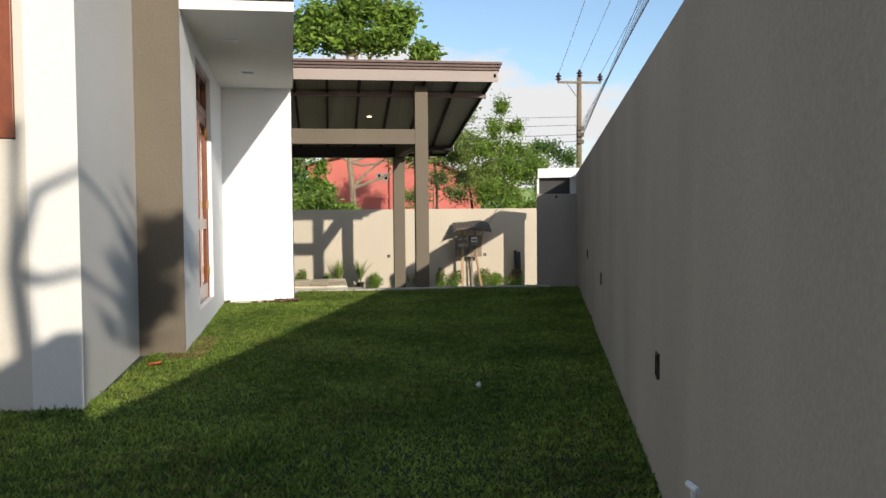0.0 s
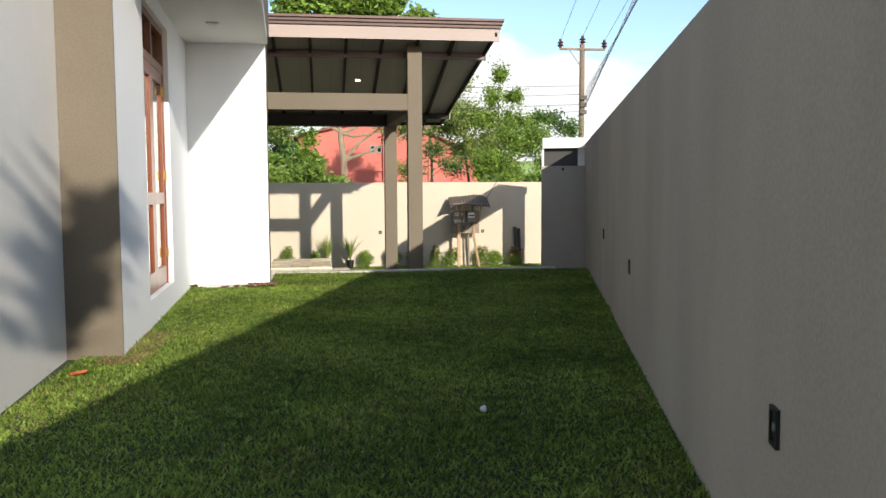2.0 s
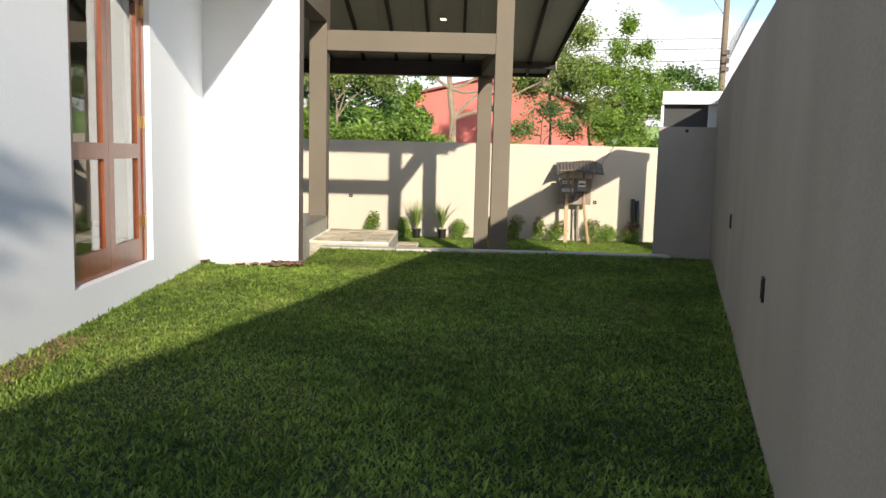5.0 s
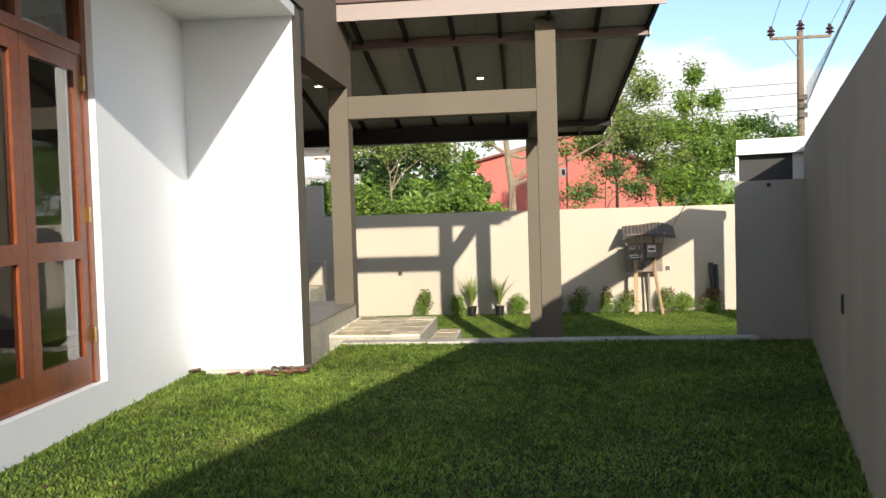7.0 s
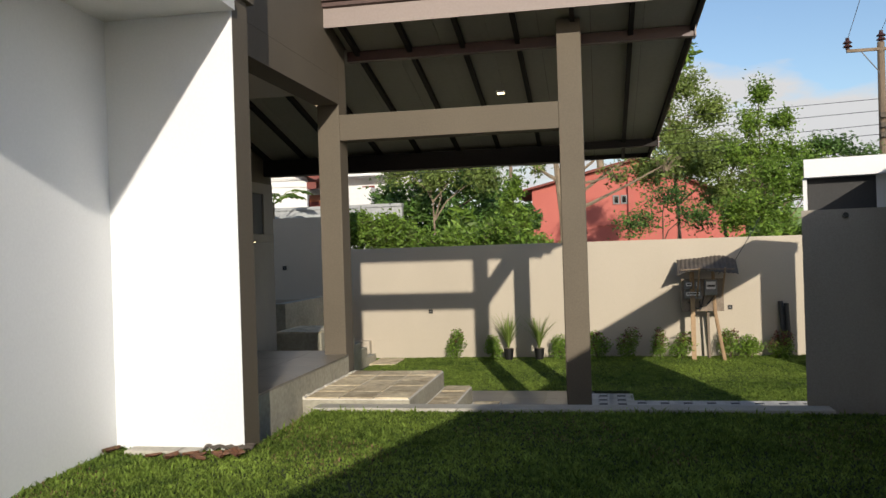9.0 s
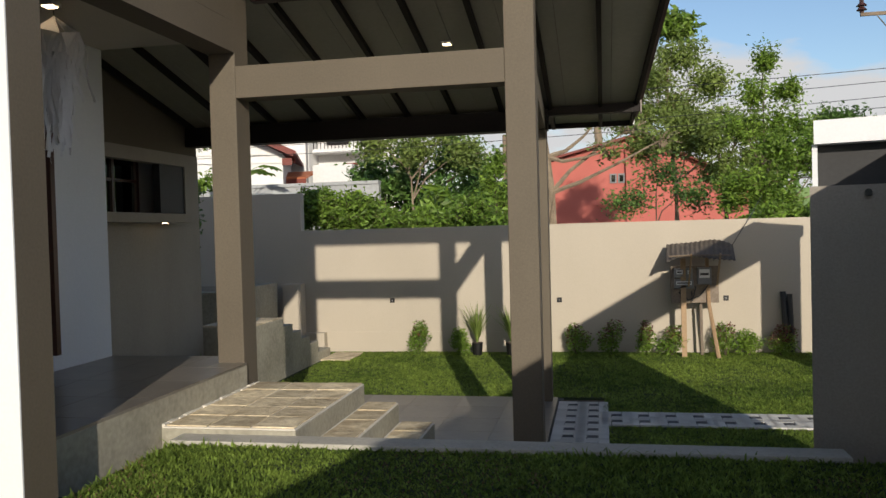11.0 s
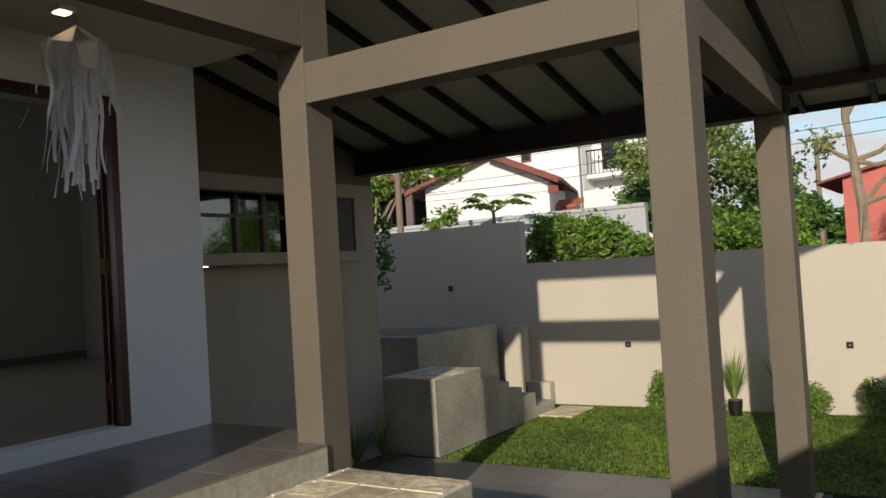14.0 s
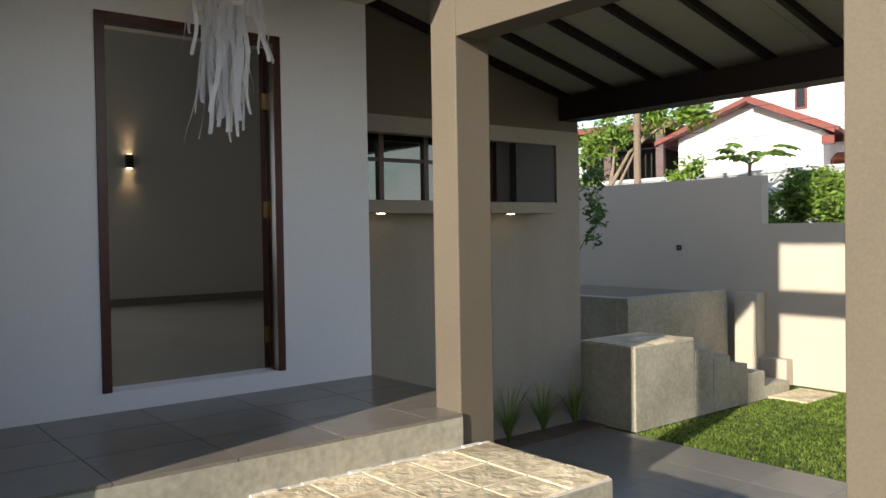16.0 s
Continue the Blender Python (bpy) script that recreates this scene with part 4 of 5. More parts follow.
# ---- small things on the lawn ----
rg = empty("cloth_scrap", "crumpled brown cloth scrap on the grass", "rag")
v, f = [], []
for i in range(9):
    for j in range(5):
        v.append((-0.28 + 0.045 * i, -0.10 + 0.04 * j, 0.02 + 0.035 * abs(math.sin(i * 1.7 + j * 2.3))))
f = [(i * 5 + j, i * 5 + j + 1, i * 5 + j + 6, i * 5 + j + 5) for i in range(8) for j in range(4)]
raw_mesh("cloth", v, f, M_RUST, rg)
st = empty("flat_stones", "flat grey stones at the foot of the white wall", "stones")
for x, w in ((-0.72, 0.13), (-0.52, 0.10), (-0.38, 0.08)):
    part("stone", box(x - w, x + w, -0.17, -0.03, -0.01, 0.035, 0.012), M_KERB, st)
M_DRY = mat("dry_leaf_brown", (0.22, 0.10, 0.05), (0.10, 0.045, 0.025), 0.8, big=6, fine=40, bump=0.2, per_piece=0.3)
M_ORANGELEAF = mat("dry_leaf_orange", (0.55, 0.14, 0.04), (0.36, 0.09, 0.03), 0.7, big=6, fine=40, bump=0.2)


def dry_leaf(x, y, size, turn, material, label):
    """A curled fallen leaf with a raised midrib and turned-up edges."""
    bm = bmesh.new()
    rows = []
    for i in range(6):
        u = i / 5
        w = size * 0.34 * math.sin(math.pi * (0.06 + 0.9 * u))
        lift = 0.012 + 0.25 * size * (u - 0.5) ** 2
        rows.append([bm.verts.new((size * (u - 0.5), side * w, lift + (0.14 * size if side else 0.0))) for side in (-1, 0, 1)])
    for a, b in zip(rows, rows[1:]):
        for k in (0, 1):
            bm.faces.new((a[k], a[k + 1], b[k + 1], b[k]))
    ob = mesh_ob("dry_leaf", bm, material)
    ob.matrix_world = pose(x, y, 0.012, 0, 0, turn)
    return tagged(ob, label, "leaf", "fallen leaves on the lawn")


lrng = random.Random(4)
for x, y in ((-0.30, -0.22), (-0.22, -0.27), (-0.12, -0.20), (-0.05, -0.26), (-0.40, -0.30), (-0.02, -0.14), (-0.55, -0.28), (-0.17, -0.34), (0.05, -0.22), (-0.95, -0.16)):
    dry_leaf(x, y, lrng.uniform(0.10, 0.17), lrng.uniform(0, 360), M_DRY, "curled dry brown leaf on the grass")
dry_leaf(-0.93, -5.27, 0.12, 40, M_ORANGELEAF, "fallen orange leaf lying on the grass")
dry_leaf(1.05, -1.25, 0.07, 110, M_DRY, "small curled dry leaf on the shaded lawn")
pb = bmesh.new()
bmesh.ops.create_icosphere(pb, subdivisions=2, radius=0.02)
for q in pb.verts:
    q.co = Vector((1.6, -6.58, 0.03)) + q.co * (1 + 0.2 * math.sin(q.co.x * 160))
tagged(mesh_ob("pebble", pb, M_PLASTW), "small white pebble lying on the lawn", "pebble")


# ---- trees behind the far wall ----
def twigged(rng, centre, radius, twigs, per_twig, scatter, twig_r, tw):
    """Twigs spreading from a clump's heart, with leaf places along their outer part."""
    c, out = np.asarray(centre, float), []
    rad = np.asarray(radius, float)
    for end in blob(rng, twigs, (0, 0, 0), rad, 0.55):
        start = end * 0.12 - np.array([0, 0, 0.35 * rad[2]])
        mid = (start + end) / 2 + np.array([0, 0, 0.22 * rad[2]])
        tube([c + start, c + mid, c + end], twig_r, twig_r * 0.35, 3, tw)
        u = rng.uniform(0.25, 1.05, per_twig)[:, None]
        p = (1 - u) ** 2 * start + 2 * u * (1 - u) * mid + u ** 2 * end
        out.append(c + p + rng.normal(size=(per_twig, 3)) * scatter * (0.5 + 0.5 * u))
    return np.concatenate(out)


def tree(label, base, height, crown, leaf, material, bark, rng, r=0.12, bend=0.3, twigs=16, per_twig=26, scatter=0.16, name="tree"):
    """crown: list of (x, y, z, rx, ry, rz) clumps, each on a limb of its own."""
    e = empty(name, label, "tree")
    x, y, z = base
    pts = [(x, y, z - 0.05)]
    for i in range(1, 7):
        pts.append((x + bend * math.sin(i * 0.9) * i / 6, y + rng.uniform(-0.08, 0.08), z + height * i / 6))
    part("trunk", tube(pts, r, r * 0.35, 8), bark, e)
    cs, tw = [], bmesh.new()
    for i, (cx, cy, cz, rx, ry, rz) in enumerate(crown):
        tip = Vector((cx, cy, cz))
        below = [p for p in pts[2:] if p[2] < cz - 0.1] or [pts[2]]
        root = Vector(below[-1 - (i % 2) * (len(below) > 1)])
        bow = Vector((rng.uniform(-0.15, 0.15), 0, rng.uniform(-0.12, 0.12))) * (tip - root).length
        part("limb", tube([root, root.lerp(tip, 0.35) + bow, root.lerp(tip, 0.7) + bow * 0.8, tip], r * 0.42, r * 0.12, 6), bark, e)
        cs.append(twigged(rng, (cx, cy, cz), (rx, ry, rz), twigs, per_twig, scatter, r * 0.1, tw))
    tagged(part("twig_spray", tw, bark, e), kind="stuff")
    leaves("crown", np.concatenate(cs), leaf, material, e, rng)
    return e


G = -0.79
q = np.random.default_rng(21)
tree("tall broad tree with dense green crown far behind the carport", (2.83, 46.1, G), 13.5, [(0.07, 46.10, 14.98, 2.35, 1.79, 1.38), (3.11, 46.10, 16.08, 2.62, 1.93, 1.52), (5.59, 46.10, 15.12, 1.93, 1.66, 1.10), (7.52, 46.10, 12.91, 0.97, 1.10, 0.48), (1.73, 45.41, 13.74, 2.21, 1.66, 0.97), (4.49, 45.55, 13.60, 1.79, 1.66, 0.83), (-1.17, 46.10, 13.87, 1.24, 1.38, 0.83)], 0.24, M_LEAF, M_BARK, q, 0.36, 0.3, 36, 60, 0.32)
tree("pale barked tree with bare spreading limbs behind the wall", (1.45, 20.5, G), 6.4, [(2.9, 20.5, 4.5, 0.7, 0.5, 0.2), (3.8, 20.6, 4.2, 0.9, 0.5, 0.35), (3.2, 20.4, 3.6, 0.8, 0.5, 0.4), (4.6, 20.6, 3.8, 0.7, 0.5, 0.5), (1.2, 20.5, 5.4, 0.6, 0.4, 0.5), (2.3, 20.5, 6.0, 0.7, 0.5, 0.5), (0.7, 20.5, 4.0, 0.4, 0.4, 0.4)], 0.08, M_LEAF2, M_BARK, q, 0.19, 0.22, 22, 9, 0.12)
tree("airy tall tree with fine yellow green leaves", (5.3, 24, G), 7.0, [(5.5, 24, 6.9, 0.9, 0.7, 0.55), (4.7, 24, 6.1, 0.8, 0.7, 0.5), (6.4, 24, 6.0, 0.7, 0.7, 0.6), (5.3, 24, 5.2, 1.1, 0.8, 0.55), (4.2, 24, 5.0, 0.7, 0.6, 0.5), (6.5, 24, 4.7, 0.9, 0.7, 0.5), (4.4, 24, 4.0, 0.7, 0.6, 0.4), (5.6, 24, 4.1, 1.0, 0.7, 0.45)], 0.07, M_LEAF2, M_BARK, q, 0.10, 0.2, 34, 62, 0.22)
tree("leafy tree leaning over the red house", (6.6, 22, G), 4.4, [(6.1, 22, 3.9, 0.8, 0.6, 0.5), (7.0, 22, 4.2, 0.8, 0.6, 0.5), (6.4, 22, 3.0, 0.7, 0.6, 0.5), (7.6, 22, 3.4, 0.8, 0.6, 0.6), (5.4, 22, 4.4, 0.6, 0.5, 0.3)], 0.07, M_LEAF2, M_BARKD, q, 0.09, 0.2, 32, 60, 0.22)
tree("slender upright tree with bunched leaves", (6.9, 17, G), 5.2, [(6.85, 17, 5.2, 0.22, 0.22, 0.42), (6.6, 17, 4.5, 0.35, 0.35, 0.4), (7.35, 17, 4.5, 0.4, 0.35, 0.32), (6.4, 17, 3.7, 0.55, 0.45, 0.4), (7.7, 17, 3.6, 0.55, 0.5, 0.4), (7.0, 17, 3.7, 0.5, 0.4, 0.5)], 0.055, M_LEAF, M_BARKD, q, 0.05, 0.15, 12, 84, 0.13)
tree("small spreading tree with dark leaves", (8.7, 17, G), 3.8, [(8.5, 17, 3.8, 0.6, 0.4, 0.25), (9.2, 17, 3.4, 0.55, 0.5, 0.35), (8.1, 17, 3.2, 0.6, 0.5, 0.4)], 0.06, M_LEAFD, M_BARKD, q, 0.06, 0.2, 22, 52, 0.13)
tree("bushy bright green tree above the far wall", (6.6, 14.6, G), 2.9, [(6.2, 14.4, 2.2, 0.7, 0.5, 0.5), (7.0, 14.5, 2.7, 0.7, 0.5, 0.5), (5.7, 14.6, 2.0, 0.45, 0.4, 0.4), (6.5, 14.4, 3.0, 0.5, 0.4, 0.35), (7.9, 14.6, 2.1, 0.7, 0.6, 0.6), (7.5, 14.6, 3.0, 0.5, 0.5, 0.4), (8.6, 14.8, 2.3, 0.6, 0.5, 0.6), (6.8, 14.3, 1.7, 0.7, 0.5, 0.4)], 0.05, M_LEAF, M_BARK, q, 0.05, 0.2, 28, 62, 0.15)
tree("dark branched shrub tree in front of the red house", (4.3, 16.4, G), 2.6, [(3.6, 16.4, 2.0, 0.65, 0.5, 0.35), (4.95, 16.4, 2.1, 0.65, 0.5, 0.4), (4.3, 16.4, 2.6, 0.75, 0.5, 0.4)], 0.05, M_LEAFD, M_BARKD, q, 0.05, 0.1, 30, 34, 0.17)
tree("leafy tree with a thin pale forked trunk", (-2.39, 19.5, G), 3.7, [(-3.5, 19.5, 4.0, 0.7, 0.6, 0.6), (-2.6, 19.5, 4.7, 0.8, 0.6, 0.6), (-1.5, 19.5, 4.4, 0.8, 0.6, 0.6), (-0.9, 19.6, 3.6, 0.6, 0.5, 0.4), (-2.3, 19.3, 3.7, 0.6, 0.4, 0.4)], 0.07, M_LEAF2, M_BARK, q, 0.07, 0.1, 28, 46, 0.2)
tree("dense dark tree behind the hedge", (-2.6, 22.5, G), 4.4, [(-4.6, 22.5, 3.2, 0.8, 0.7, 0.9), (-3.4, 22.8, 3.6, 1.0, 0.7, 0.9), (-2.0, 22.6, 3.9, 1.1, 0.7, 0.8), (-0.7, 22.5, 3.5, 1.0, 0.7, 0.9), (-2.6, 22, 2.3, 1.4, 0.7, 0.8), (-0.8, 22, 2.2, 1.0, 0.7, 0.8)], 0.11, M_LEAFD, M_BARKD, q, 0.13, 0.2, 30, 34, 0.2)
tree("tall bright shrub beside the red house", (0.35, 17.4, G), 3.0, [(0.3, 17.4, 3.1, 0.25, 0.25, 0.4), (0.15, 17.4, 2.5, 0.4, 0.35, 0.4), (0.5, 17.4, 2.1, 0.4, 0.35, 0.4), (-0.2, 17.4, 1.9, 0.5, 0.4, 0.4)], 0.07, M_LEAF, M_BARKD, q, 0.05, 0.1, 20, 30, 0.09)
tree("leafy tree beside the white house", (-8.3, 14.6, G), 3.2, [(-8.4, 14.6, 3.6, 0.9, 0.6, 0.45), (-7.3, 14.6, 3.9, 0.7, 0.5, 0.35), (-6.4, 14.6, 3.85, 0.5, 0.4, 0.28), (-9.2, 14.6, 3.2, 0.6, 0.5, 0.6), (-9.4, 14.6, 2.3, 0.35, 0.4, 0.4)], 0.08, M_LEAF, M_BARK, q, 0.12, 0.3, 22, 26, 0.12)
tree("leafy shrub at the foot of the white house", (-6.9, 15.4, G), 2.9, [(-6.9, 15.4, 2.75, 0.35, 0.3, 0.3), (-7.3, 15.4, 2.6, 0.35, 0.3, 0.2)], 0.07, M_LEAF, M_BARKD, q, 0.04, 0.1, 16, 18, 0.07)
tree("thin shrub hanging beside the bar wall", (-3.3, 7.5, G), 2.6, [(-3.1, 7.7, 2.0, 0.18, 0.2, 0.4), (-3.2, 7.8, 1.5, 0.2, 0.2, 0.35)], 0.05, M_LEAFD, M_BARKD, q, 0.02, 0.1, 9, 16, 0.05)
tree("street tree outside the boundary wall", (1.17, -15.7, G), 5.6, [(2.2, -16.6, 4.3, 0.35, 0.3, 0.4), (2.5, -16.9, 5.0, 0.35, 0.3, 0.3)], 0.12, M_LEAF, M_BARK, q, 0.13, 0.15, 14, 22, 0.1)

pp = empty("papaya_tree", "young papaya tree with umbrella of lobed leaves", "tree")
PX, PY, PT = -7.32, 18.4, 3.0
part("trunk", tube([(PX, PY, G), (PX - 0.02, PY, 1.6), (PX, PY, PT)], 0.08, 0.05, 8), M_BARK, pp)
for i in range(15):
    a, rr = i * 2.4, q.uniform(0.5, 1.05)
    tip = Vector((PX + rr * math.cos(a), PY + rr * 0.8 * math.sin(a), PT + 0.32 + q.uniform(-0.2, 0.15)))
    part("stalk", tube([(PX, PY, PT - 0.03), Vector((PX, PY, PT)).lerp(tip, 0.6) + Vector((0, 0, 0.08)), tip], 0.014, 0.008, 5), M_LEAF, pp)
    bm = bmesh.new()
    hub = bm.verts.new(tip)
    tilt = q.uniform(-0.25, 0.25, 2)
    for k in range(7):
        b = a + (k - 3) * 0.72
        w, L = 0.085, 0.30 - 0.03 * abs(k - 3)
        at = lambda u, side: bm.verts.new(tip + Vector((L * u * math.cos(b) - side * w * math.sin(b), L * u * math.sin(b) + side * w * math.cos(b), L * u * (tilt[0] * math.cos(b) + tilt[1] * math.sin(b)) - 0.10 * u * u)))
        p1, p2, p3, p4, p5 = at(0.45, 0.55), at(0.7, 1.0), at(1.0, 0.0), at(0.7, -1.0), at(0.45, -0.55)
        bm.faces.new((hub, p1, p2, p3))
        bm.faces.new((hub, p3, p4, p5))
    part("leaf", bm, M_LEAF, pp)

for x0, x1, y0, zt, n, mt, size, lab in (
        (-3.7, 0.6, 13.3, 2.15, 330, M_LEAF, 0.062, "dense bright hedge growing over the garden wall"),
        (0.5, 2.3, 13.6, 1.75, 60, M_LEAF, 0.07, "leafy shrubs behind the garden wall"),
        (5.4, 8.8, 13.4, 1.65, 110, M_LEAF, 0.07, "green shrubs along the garden wall top"),
        (-5.0, 0.6, 21.2, 3.0, 150, M_LEAFD, 0.10, "dark thicket behind the hedge")):
    hd = empty("hedge", lab, "hedge")
    cs, tw = [], bmesh.new()
    for x in q.uniform(x0, x1, n):
        top = zt - 0.55 * max(0.0, (x - x0) / (x1 - x0) - 0.35) + 0.22 * math.sin(x * 1.9 + y0) + 0.12 * math.sin(x * 5.3) - abs(q.normal(0, 0.35))
        cs.append(twigged(q, (x, y0 + q.uniform(-0.5, 0.5), top - 0.15), (0.3, 0.3, 0.22), 7, 9, 0.07, 0.006, tw))
    tagged(part("twig_spray", tw, M_BARKD, hd), kind="stuff")
    leaves("foliage", np.concatenate(cs), size, mt, hd, q)
    for x in np.linspace(x0 + 0.1, x1 - 0.1, 6):
        part("stem", tube([(x, y0, G), (x + 0.1, y0, zt - 0.5)], 0.03, 0.015, 6), M_BARKD, hd)
bp = empty("broadleaf_plant", "broad leaved plant standing above the hedge", "plant")
part("stem", tube([(-0.75, 14.6, G), (-0.72, 14.6, 1.2), (-0.75, 14.6, 2.3)], 0.03, 0.015, 6), M_LEAF, bp)
leaves("foliage", blob(q, 46, (-0.75, 14.5, 2.05), (0.42, 0.35, 0.42), 0.3), 0.17, M_LEAF, bp, q, 2.4, 0.7)
cs = []
for x in q.uniform(-24, 16, 130):
    cs.append(blob(q, 46, (x, q.uniform(56, 64), 4.4 + 1.3 * math.sin(x * 0.5) + q.uniform(-3.5, 0.8)), (1.5, 1.2, 1.0), 0.3))
tagged(leaves("far_woods", np.concatenate(cs), 0.42, M_LEAFD, None, q), "dark far off wooded skyline behind the houses", "woods", kind="stuff")
setting("wood_bank", box(-30, 26, 66, 67, -1.2, 4.0), M_LEAFD, "dark green bank below the far woods", "backdrop")


# ---- neighbouring houses ----
def far_window(parent, x0, x1, y, z0, z1, frame_mat=M_DARKWOOD):
    w = part("window", add_box(add_box(add_box(box(x0, x0 + 0.07, y - 0.06, y + 0.02, z0, z1), x1 - 0.07, x1, y - 0.06, y + 0.02, z0, z1), x0 + 0.07, x1 - 0.07, y - 0.06, y + 0.02, z0, z0 + 0.07), x0 + 0.07, x1 - 0.07, y - 0.06, y + 0.02, z1 - 0.07, z1), frame_mat, parent)
    part("pane", box(x0 + 0.07, x1 - 0.07, y - 0.03, y - 0.01, z0 + 0.07, z1 - 0.07), M_DARKGLASS, w)


rh = empty("red_house", "house with red painted walls and a low pitched gable", "house")
part("wall", profile_y([(-0.65, G), (9.6, G), (9.6, 3.2), (4.6, 5.55), (-0.65, 4.3)], 36, 43), M_RED, rh, "red painted wall")
part("roof", profile_y([(-1.6, 4.08), (4.6, 5.56), (10.0, 3.05), (10.0, 3.15), (4.6, 5.68), (-1.6, 4.18)], 35.6, 43.4), M_REDROOF, rh)
part("pilaster", box(4.1, 4.5, 35.75, 35.98, G, 5.2), M_RED, rh)
part("band", box(2.6, 4.1, 35.9, 35.98, 2.35, 2.5), M_RED, rh)
far_window(rh, 3.36, 3.68, 36, 3.4, 3.85, M_METER)
far_window(rh, 3.74, 4.06, 36, 3.4, 3.85, M_METER)
wa = empty("white_house", "white gabled house with red timber eaves", "house")
part("wall", profile_y([(-12.6, G), (-8.25, G), (-8.25, 4.3), (-10.27, 5.3), (-12.6, 4.45)], 24, 29), M_WHITEH, wa)
part("roof", profile_y([(-13.2, 4.12), (-10.27, 5.32), (-7.75, 4.2), (-7.75, 4.33), (-10.27, 5.47), (-13.2, 4.26)], 23.4, 29.2), M_REDROOF, wa, "red roof tiles")
part("barge_board", profile_y([(-10.27, 5.24), (-7.85, 4.14), (-7.85, 4.26), (-10.27, 5.36)], 23.32, 23.39), M_REDROOF, wa, "red timber barge board")
part("eave_bracket", box(-8.24, -7.9, 23.6, 23.8, 3.85, 4.1), M_REDROOF, wa)
for z in (3.95, 4.25):
    part("band", box(-12.6, -8.25, 23.95, 23.998, z, z + 0.06), M_WHITEH, wa)
vr = part("verandah_roof", box(-17.5, -12.65, 23.4, 28, 4.7, 4.9), M_REDROOF, wa)
# The verandah's shade is put into this wall's dark colour.
part("verandah_wall", box(-17.5, -12.65, 27.8, 28, G, 4.7), M_DARKWOOD, wa, "verandah back wall coloured dark for its shade")
for i in range(16):
    part("baluster", box(-16.4 + 0.2 * i, -16.36 + 0.2 * i, 23.6, 23.64, 2.9, 3.9), M_DARKWOOD, vr)
for x in (-15.0, -13.2):
    part("post", box(x, x + 0.25, 23.5, 23.75, G, 4.7), M_PURLIN, vr)
wa.matrix_world = pose(-8.25, 24, 0, 0, 0, 18) @ pose(8.25, -24, 0)
wb = empty("white_villa", "tall white two storey villa with a balcony", "house")
part("wall", box(-15.0, -9.1, 29, 36, G, 8.4), M_WHITEH, wb)
part("wall", box(-9.1, -5.6, 30.2, 36, G, 8.0), M_WHITEH, wb)
part("roof", box(-15.3, -5.3, 28.8, 36.2, 8.4, 8.6), M_WHITEH, wb)
part("downpipe", tube([(-9.16, 28.93, 2), (-9.16, 28.93, 8)], 0.05, sides=6), M_METER, wb)
far_window(wb, -11.75, -11.3, 29, 5.75, 6.65, M_REDROOF)
far_window(wb, -7.85, -7.3, 30.2, 3.4, 4.4, M_REDROOF)
far_window(wb, -8.7, -7.7, 30.2, 5.2, 6.9)
bl = part("balcony", box(-9.0, -6.1, 29.2, 30.2, 4.78, 4.95), M_WHITEH, wb)
for i in range(19):
    part("baluster", box(-8.98 + 0.16 * i, -8.955 + 0.16 * i, 29.22, 29.25, 4.95, 5.85), M_DARKWOOD, bl)
part("rail", box(-9.0, -6.1, 29.2, 29.26, 5.85, 5.91), M_DARKWOOD, bl)
ga = empty("garage_canopy", "low orange tiled canopy beside the villa", "canopy")
part("roof", profile_x([(25.4, 3.45), (26.6, 3.75), (26.6, 3.83), (25.4, 3.53)], -9.4, -7.9), M_ORANGE, ga)
part("fascia", box(-9.4, -7.9, 25.36, 25.4, 3.2, 3.46), M_REDROOF, ga)
part("wall", box(-9.3, -8.0, 25.6, 26.5, G, 3.2), M_REDROOF, ga)
part("bracket", box(-9.2, -8.5, 25.7, 25.9, 4.1, 4.3), M_REDROOF, ga)
bw2 = empty("white_yard_block", "white rendered yard block beside the canopy", "wall")
part("wall", box(-7.85, -6.3, 26, 27.5, G, 4.0), M_WHITEH, bw2)
yw = empty("yard_wall", "grey rendered yard wall beyond the hedge", "wall")
part("wall", box(-18, -3.6, 20, 20.2, G, 2.85), M_GREYH, yw)
part("coping", box(-18, -3.6, 19.95, 20.25, 2.85, 2.95), M_GREYH, yw)
p2 = empty("utility_pole", "plain pale concrete pole beyond the garden wall", "pole")
part("shaft", tube([(-7.32, 14, G), (-7.32, 14, 4.9)], 0.085, 0.07, 10), M_POLE, p2)
p3 = empty("utility_pole", "distant pale utility pole among the trees", "pole")
part("shaft", tube([(-2.1, 40, G), (-2.1, 40, 6.4)], 0.13, 0.10, 8), M_POLE, p3)
up = empty("utility_pole", "weathered wooden utility pole with crossarm and insulators", "pole")
part("shaft", tube([(9.75, 17, G), (9.77, 17, 3), (9.78, 17, 6.35)], 0.12, 0.085, 10), M_POLE, up)
part("crossarm", box(8.95, 10.6, 16.93, 16.99, 6.12, 6.2, 0.006), M_POLE, up)
part("brace", tube([(9.77, 16.95, 5.5), (9.3, 16.95, 6.12)], 0.015, sides=5), M_METER, up)
for x, z in ((8.98, 6.2), (9.78, 6.33), (10.57, 6.2)):
    ins = part("insulator", tube([(x, 16.96, z), (x, 16.96, z + 0.10), (x, 16.96, z + 0.14), (x, 16.96, z + 0.30)], 0.05, 0.05, 8), M_PURLIN, up, "brown ceramic insulator")
    for h in (0.06, 0.16):
        part("shed", tube([(x, 16.96, z + h), (x, 16.96, z + h + 0.04), (x, 16.96, z + h + 0.07)], 0.12, 0.05, 10), M_PURLIN, ins)
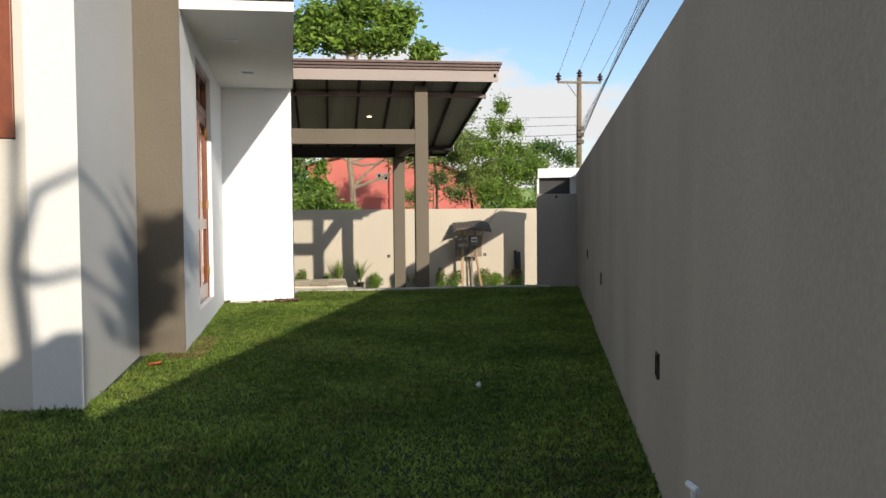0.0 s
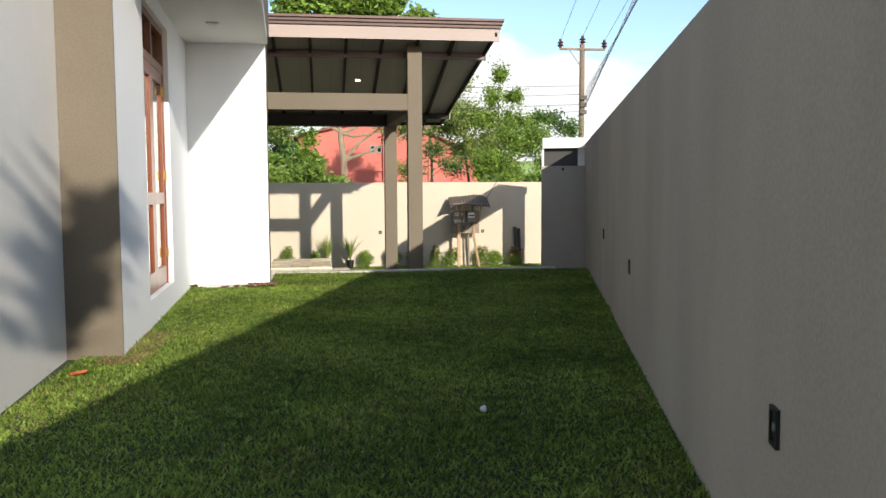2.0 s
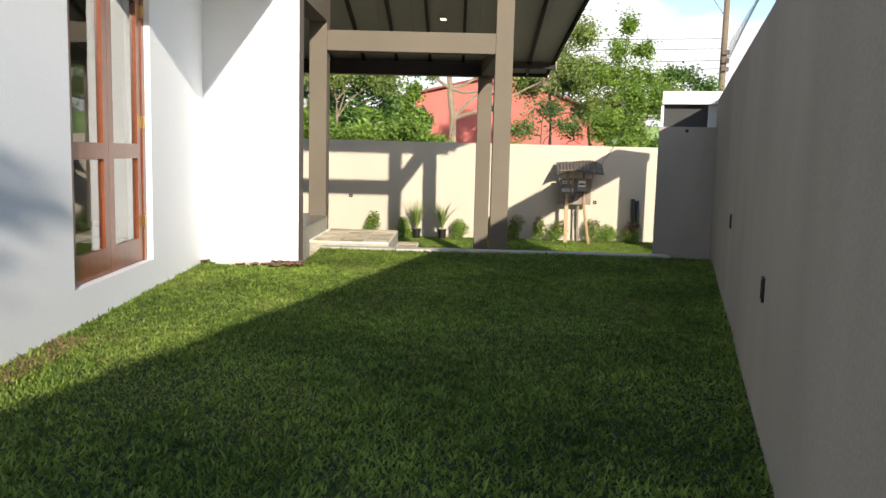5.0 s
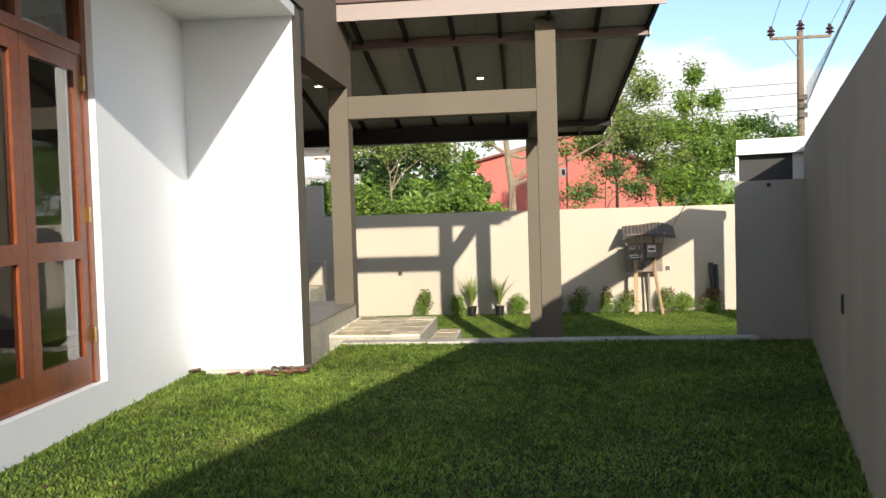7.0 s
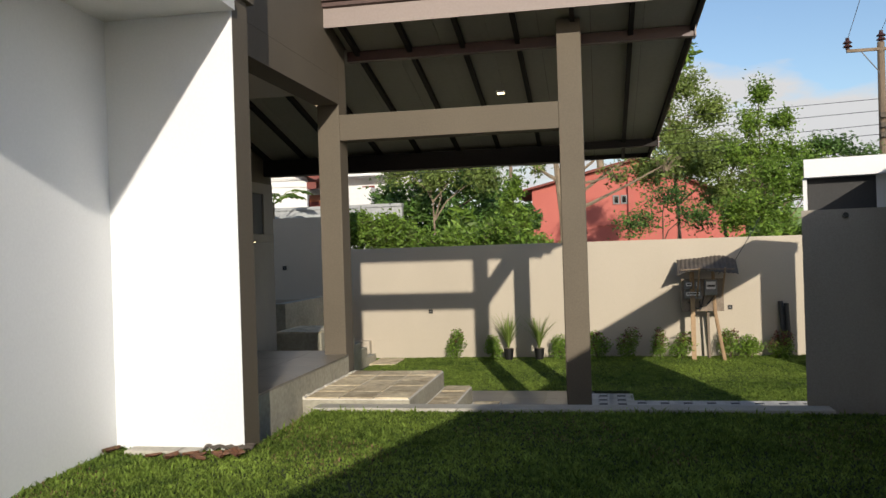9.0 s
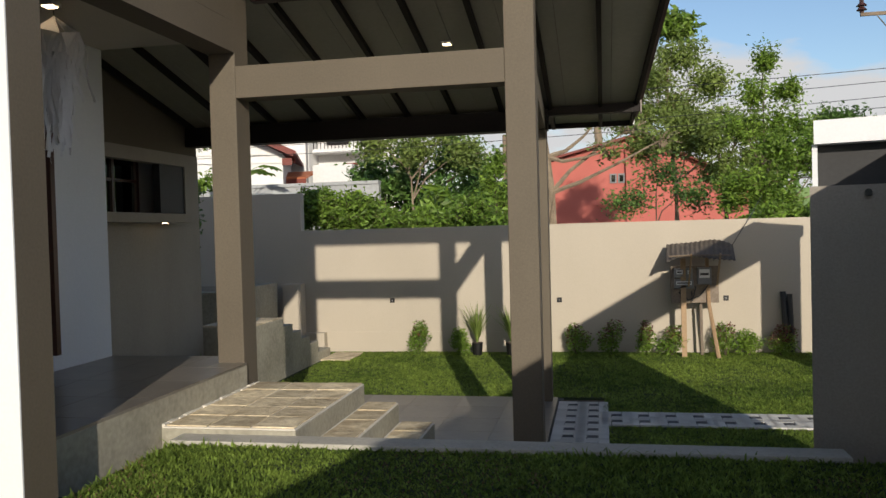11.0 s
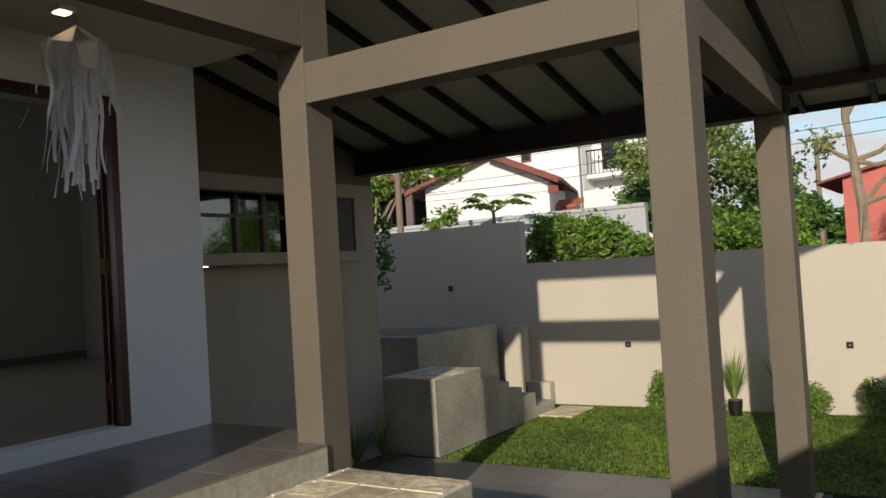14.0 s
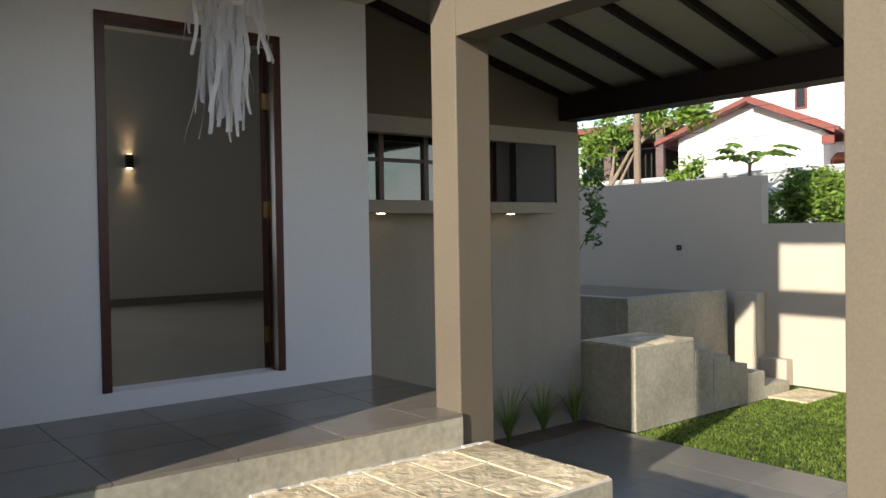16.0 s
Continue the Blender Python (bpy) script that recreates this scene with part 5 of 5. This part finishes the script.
for z in (3.9, 4.15, 4.4):
    part("fitting", box(9.66, 9.9, 16.80, 16.88, z, z + 0.14, 0.01), M_RUST, up)


def wire(a, b, sag, mt, group):
    e = empty("overhead_wire", "thin overhead cable strung from the pole", "cable", group)
    a, b = Vector(a), Vector(b)
    part("wire", tube([a.lerp(b, i / 14) - Vector((0, 0, sag * 4 * (i / 14) * (1 - i / 14))) for i in range(15)], 0.008, sides=5), mt, e)


for i in range(8):
    wire((9.75 + 0.02 * i, 16.9, 3.9 + 0.12 * i), (3.6 + 0.5 * i, -14, 10.0 + 0.6 * i), 0.25, M_PALEWIRE, "street cables")
for x, z in ((8.98, 6.45), (9.78, 6.6), (10.57, 6.45)):
    wire((x, 16.95, z), (x - 5.5, -14, z + 4.5), 0.3, M_PALEWIRE, "street cables")
for z, e in ((4.9, 5.6), (4.6, 5.0), (4.25, 4.4), (4.0, 4.1)):
    wire((9.7, 17, z), (-20, 21, e), 0.3, M_WIRE, "cables across the garden")

# ---- tiles and pavers ----
for s, x0, x1, z in steps:
    nx = 3 if x1 - x0 > 0.6 else 1
    tw, tl = (x1 - x0 - 0.03) / nx, (3.275 - 1.635) / 5
    prng2 = random.Random(int(x0 * 100))
    for i in range(nx):
        for j in range(5):
            a, b = x0 + 0.02 + tw * i, 1.64 + tl * j
            t = part("tile", box(a + 0.009, a + tw - 0.009, b + 0.009, b + tl - 0.009, z - 0.009, z + prng2.uniform(-0.002, 0.004), 0.003), M_STONE, s)


def share(name, me, at, parent):
    o = new(name, me)
    o.location, o.parent = at, parent
    return o


def piece(name, w, l, h, material):
    bm = box(-w / 2, w / 2, -l / 2, l / 2, -h, 0)
    me = bpy.data.meshes.new(name)
    bmesh.ops.recalc_face_normals(bm, faces=bm.faces)
    bm.to_mesh(me)
    bm.free()
    me.materials.append(material)
    return me


pf = empty("porch_floor", "polished dark grey porch floor tiles", "floor", kind="structure")
me = piece("tile", 0.513, 0.616, 0.022, M_PORCH)
for i in range(3):
    for j in range(5):
        if (i, j) != (2, 4):
            share("tile", me, (-1.73 + 0.2595 + 0.5185 * i, 0.345 + 0.311 + 0.622 * j, PZ), pf)
part("tile", box(-0.691, -0.459, 2.836, 3.449, PZ - 0.022, PZ), M_PORCH, pf)
part("tile", box(-0.454, -0.177, 2.836, 3.074, PZ - 0.022, PZ), M_PORCH, pf)
df = empty("drive_floor", "large grey brown drive tiles with fine joints", "floor", kind="structure")
me = piece("tile", 0.604, 0.604, 0.02, M_DRIVE)
for i in range(8):
    for j in range(8):
        x, y = -2.24 + 0.608 * i, 6.77 - 0.305 - 0.608 * j
        if y > 1.9:
            share("tile", me, (x + 0.03, y, LOW + 0.008), df)
pv = empty("paver_path", "white and dark concrete pavers in a basket pattern", "path", kind="structure")
m1, m2, m3 = piece("paver", 0.225, 0.108, 0.05, M_PAVEW), piece("paver", 0.108, 0.225, 0.05, M_PAVEW), piece("paver", 0.105, 0.105, 0.05, M_PAVED)


def cell(x, y):
    """Four pale blocks round a dark square."""
    share("paver", m1, (x - 0.058, y + 0.116, LOW + 0.02), pv)
    share("paver", m1, (x + 0.058, y - 0.116, LOW + 0.02), pv)
    share("paver", m2, (x - 0.116, y - 0.058, LOW + 0.02), pv)
    share("paver", m2, (x + 0.116, y + 0.058, LOW + 0.02), pv)
    share("paver", m3, (x, y, LOW + 0.018), pv)


for j in range(12):
    for i in range(2):
        cell(2.55 + 0.25 * i, 6.3 - 0.30 * j - 0.0)
for i in range(11):
    for j in range(2):
        cell(3.06 + 0.30 * i, 5.78 - 0.28 * j)
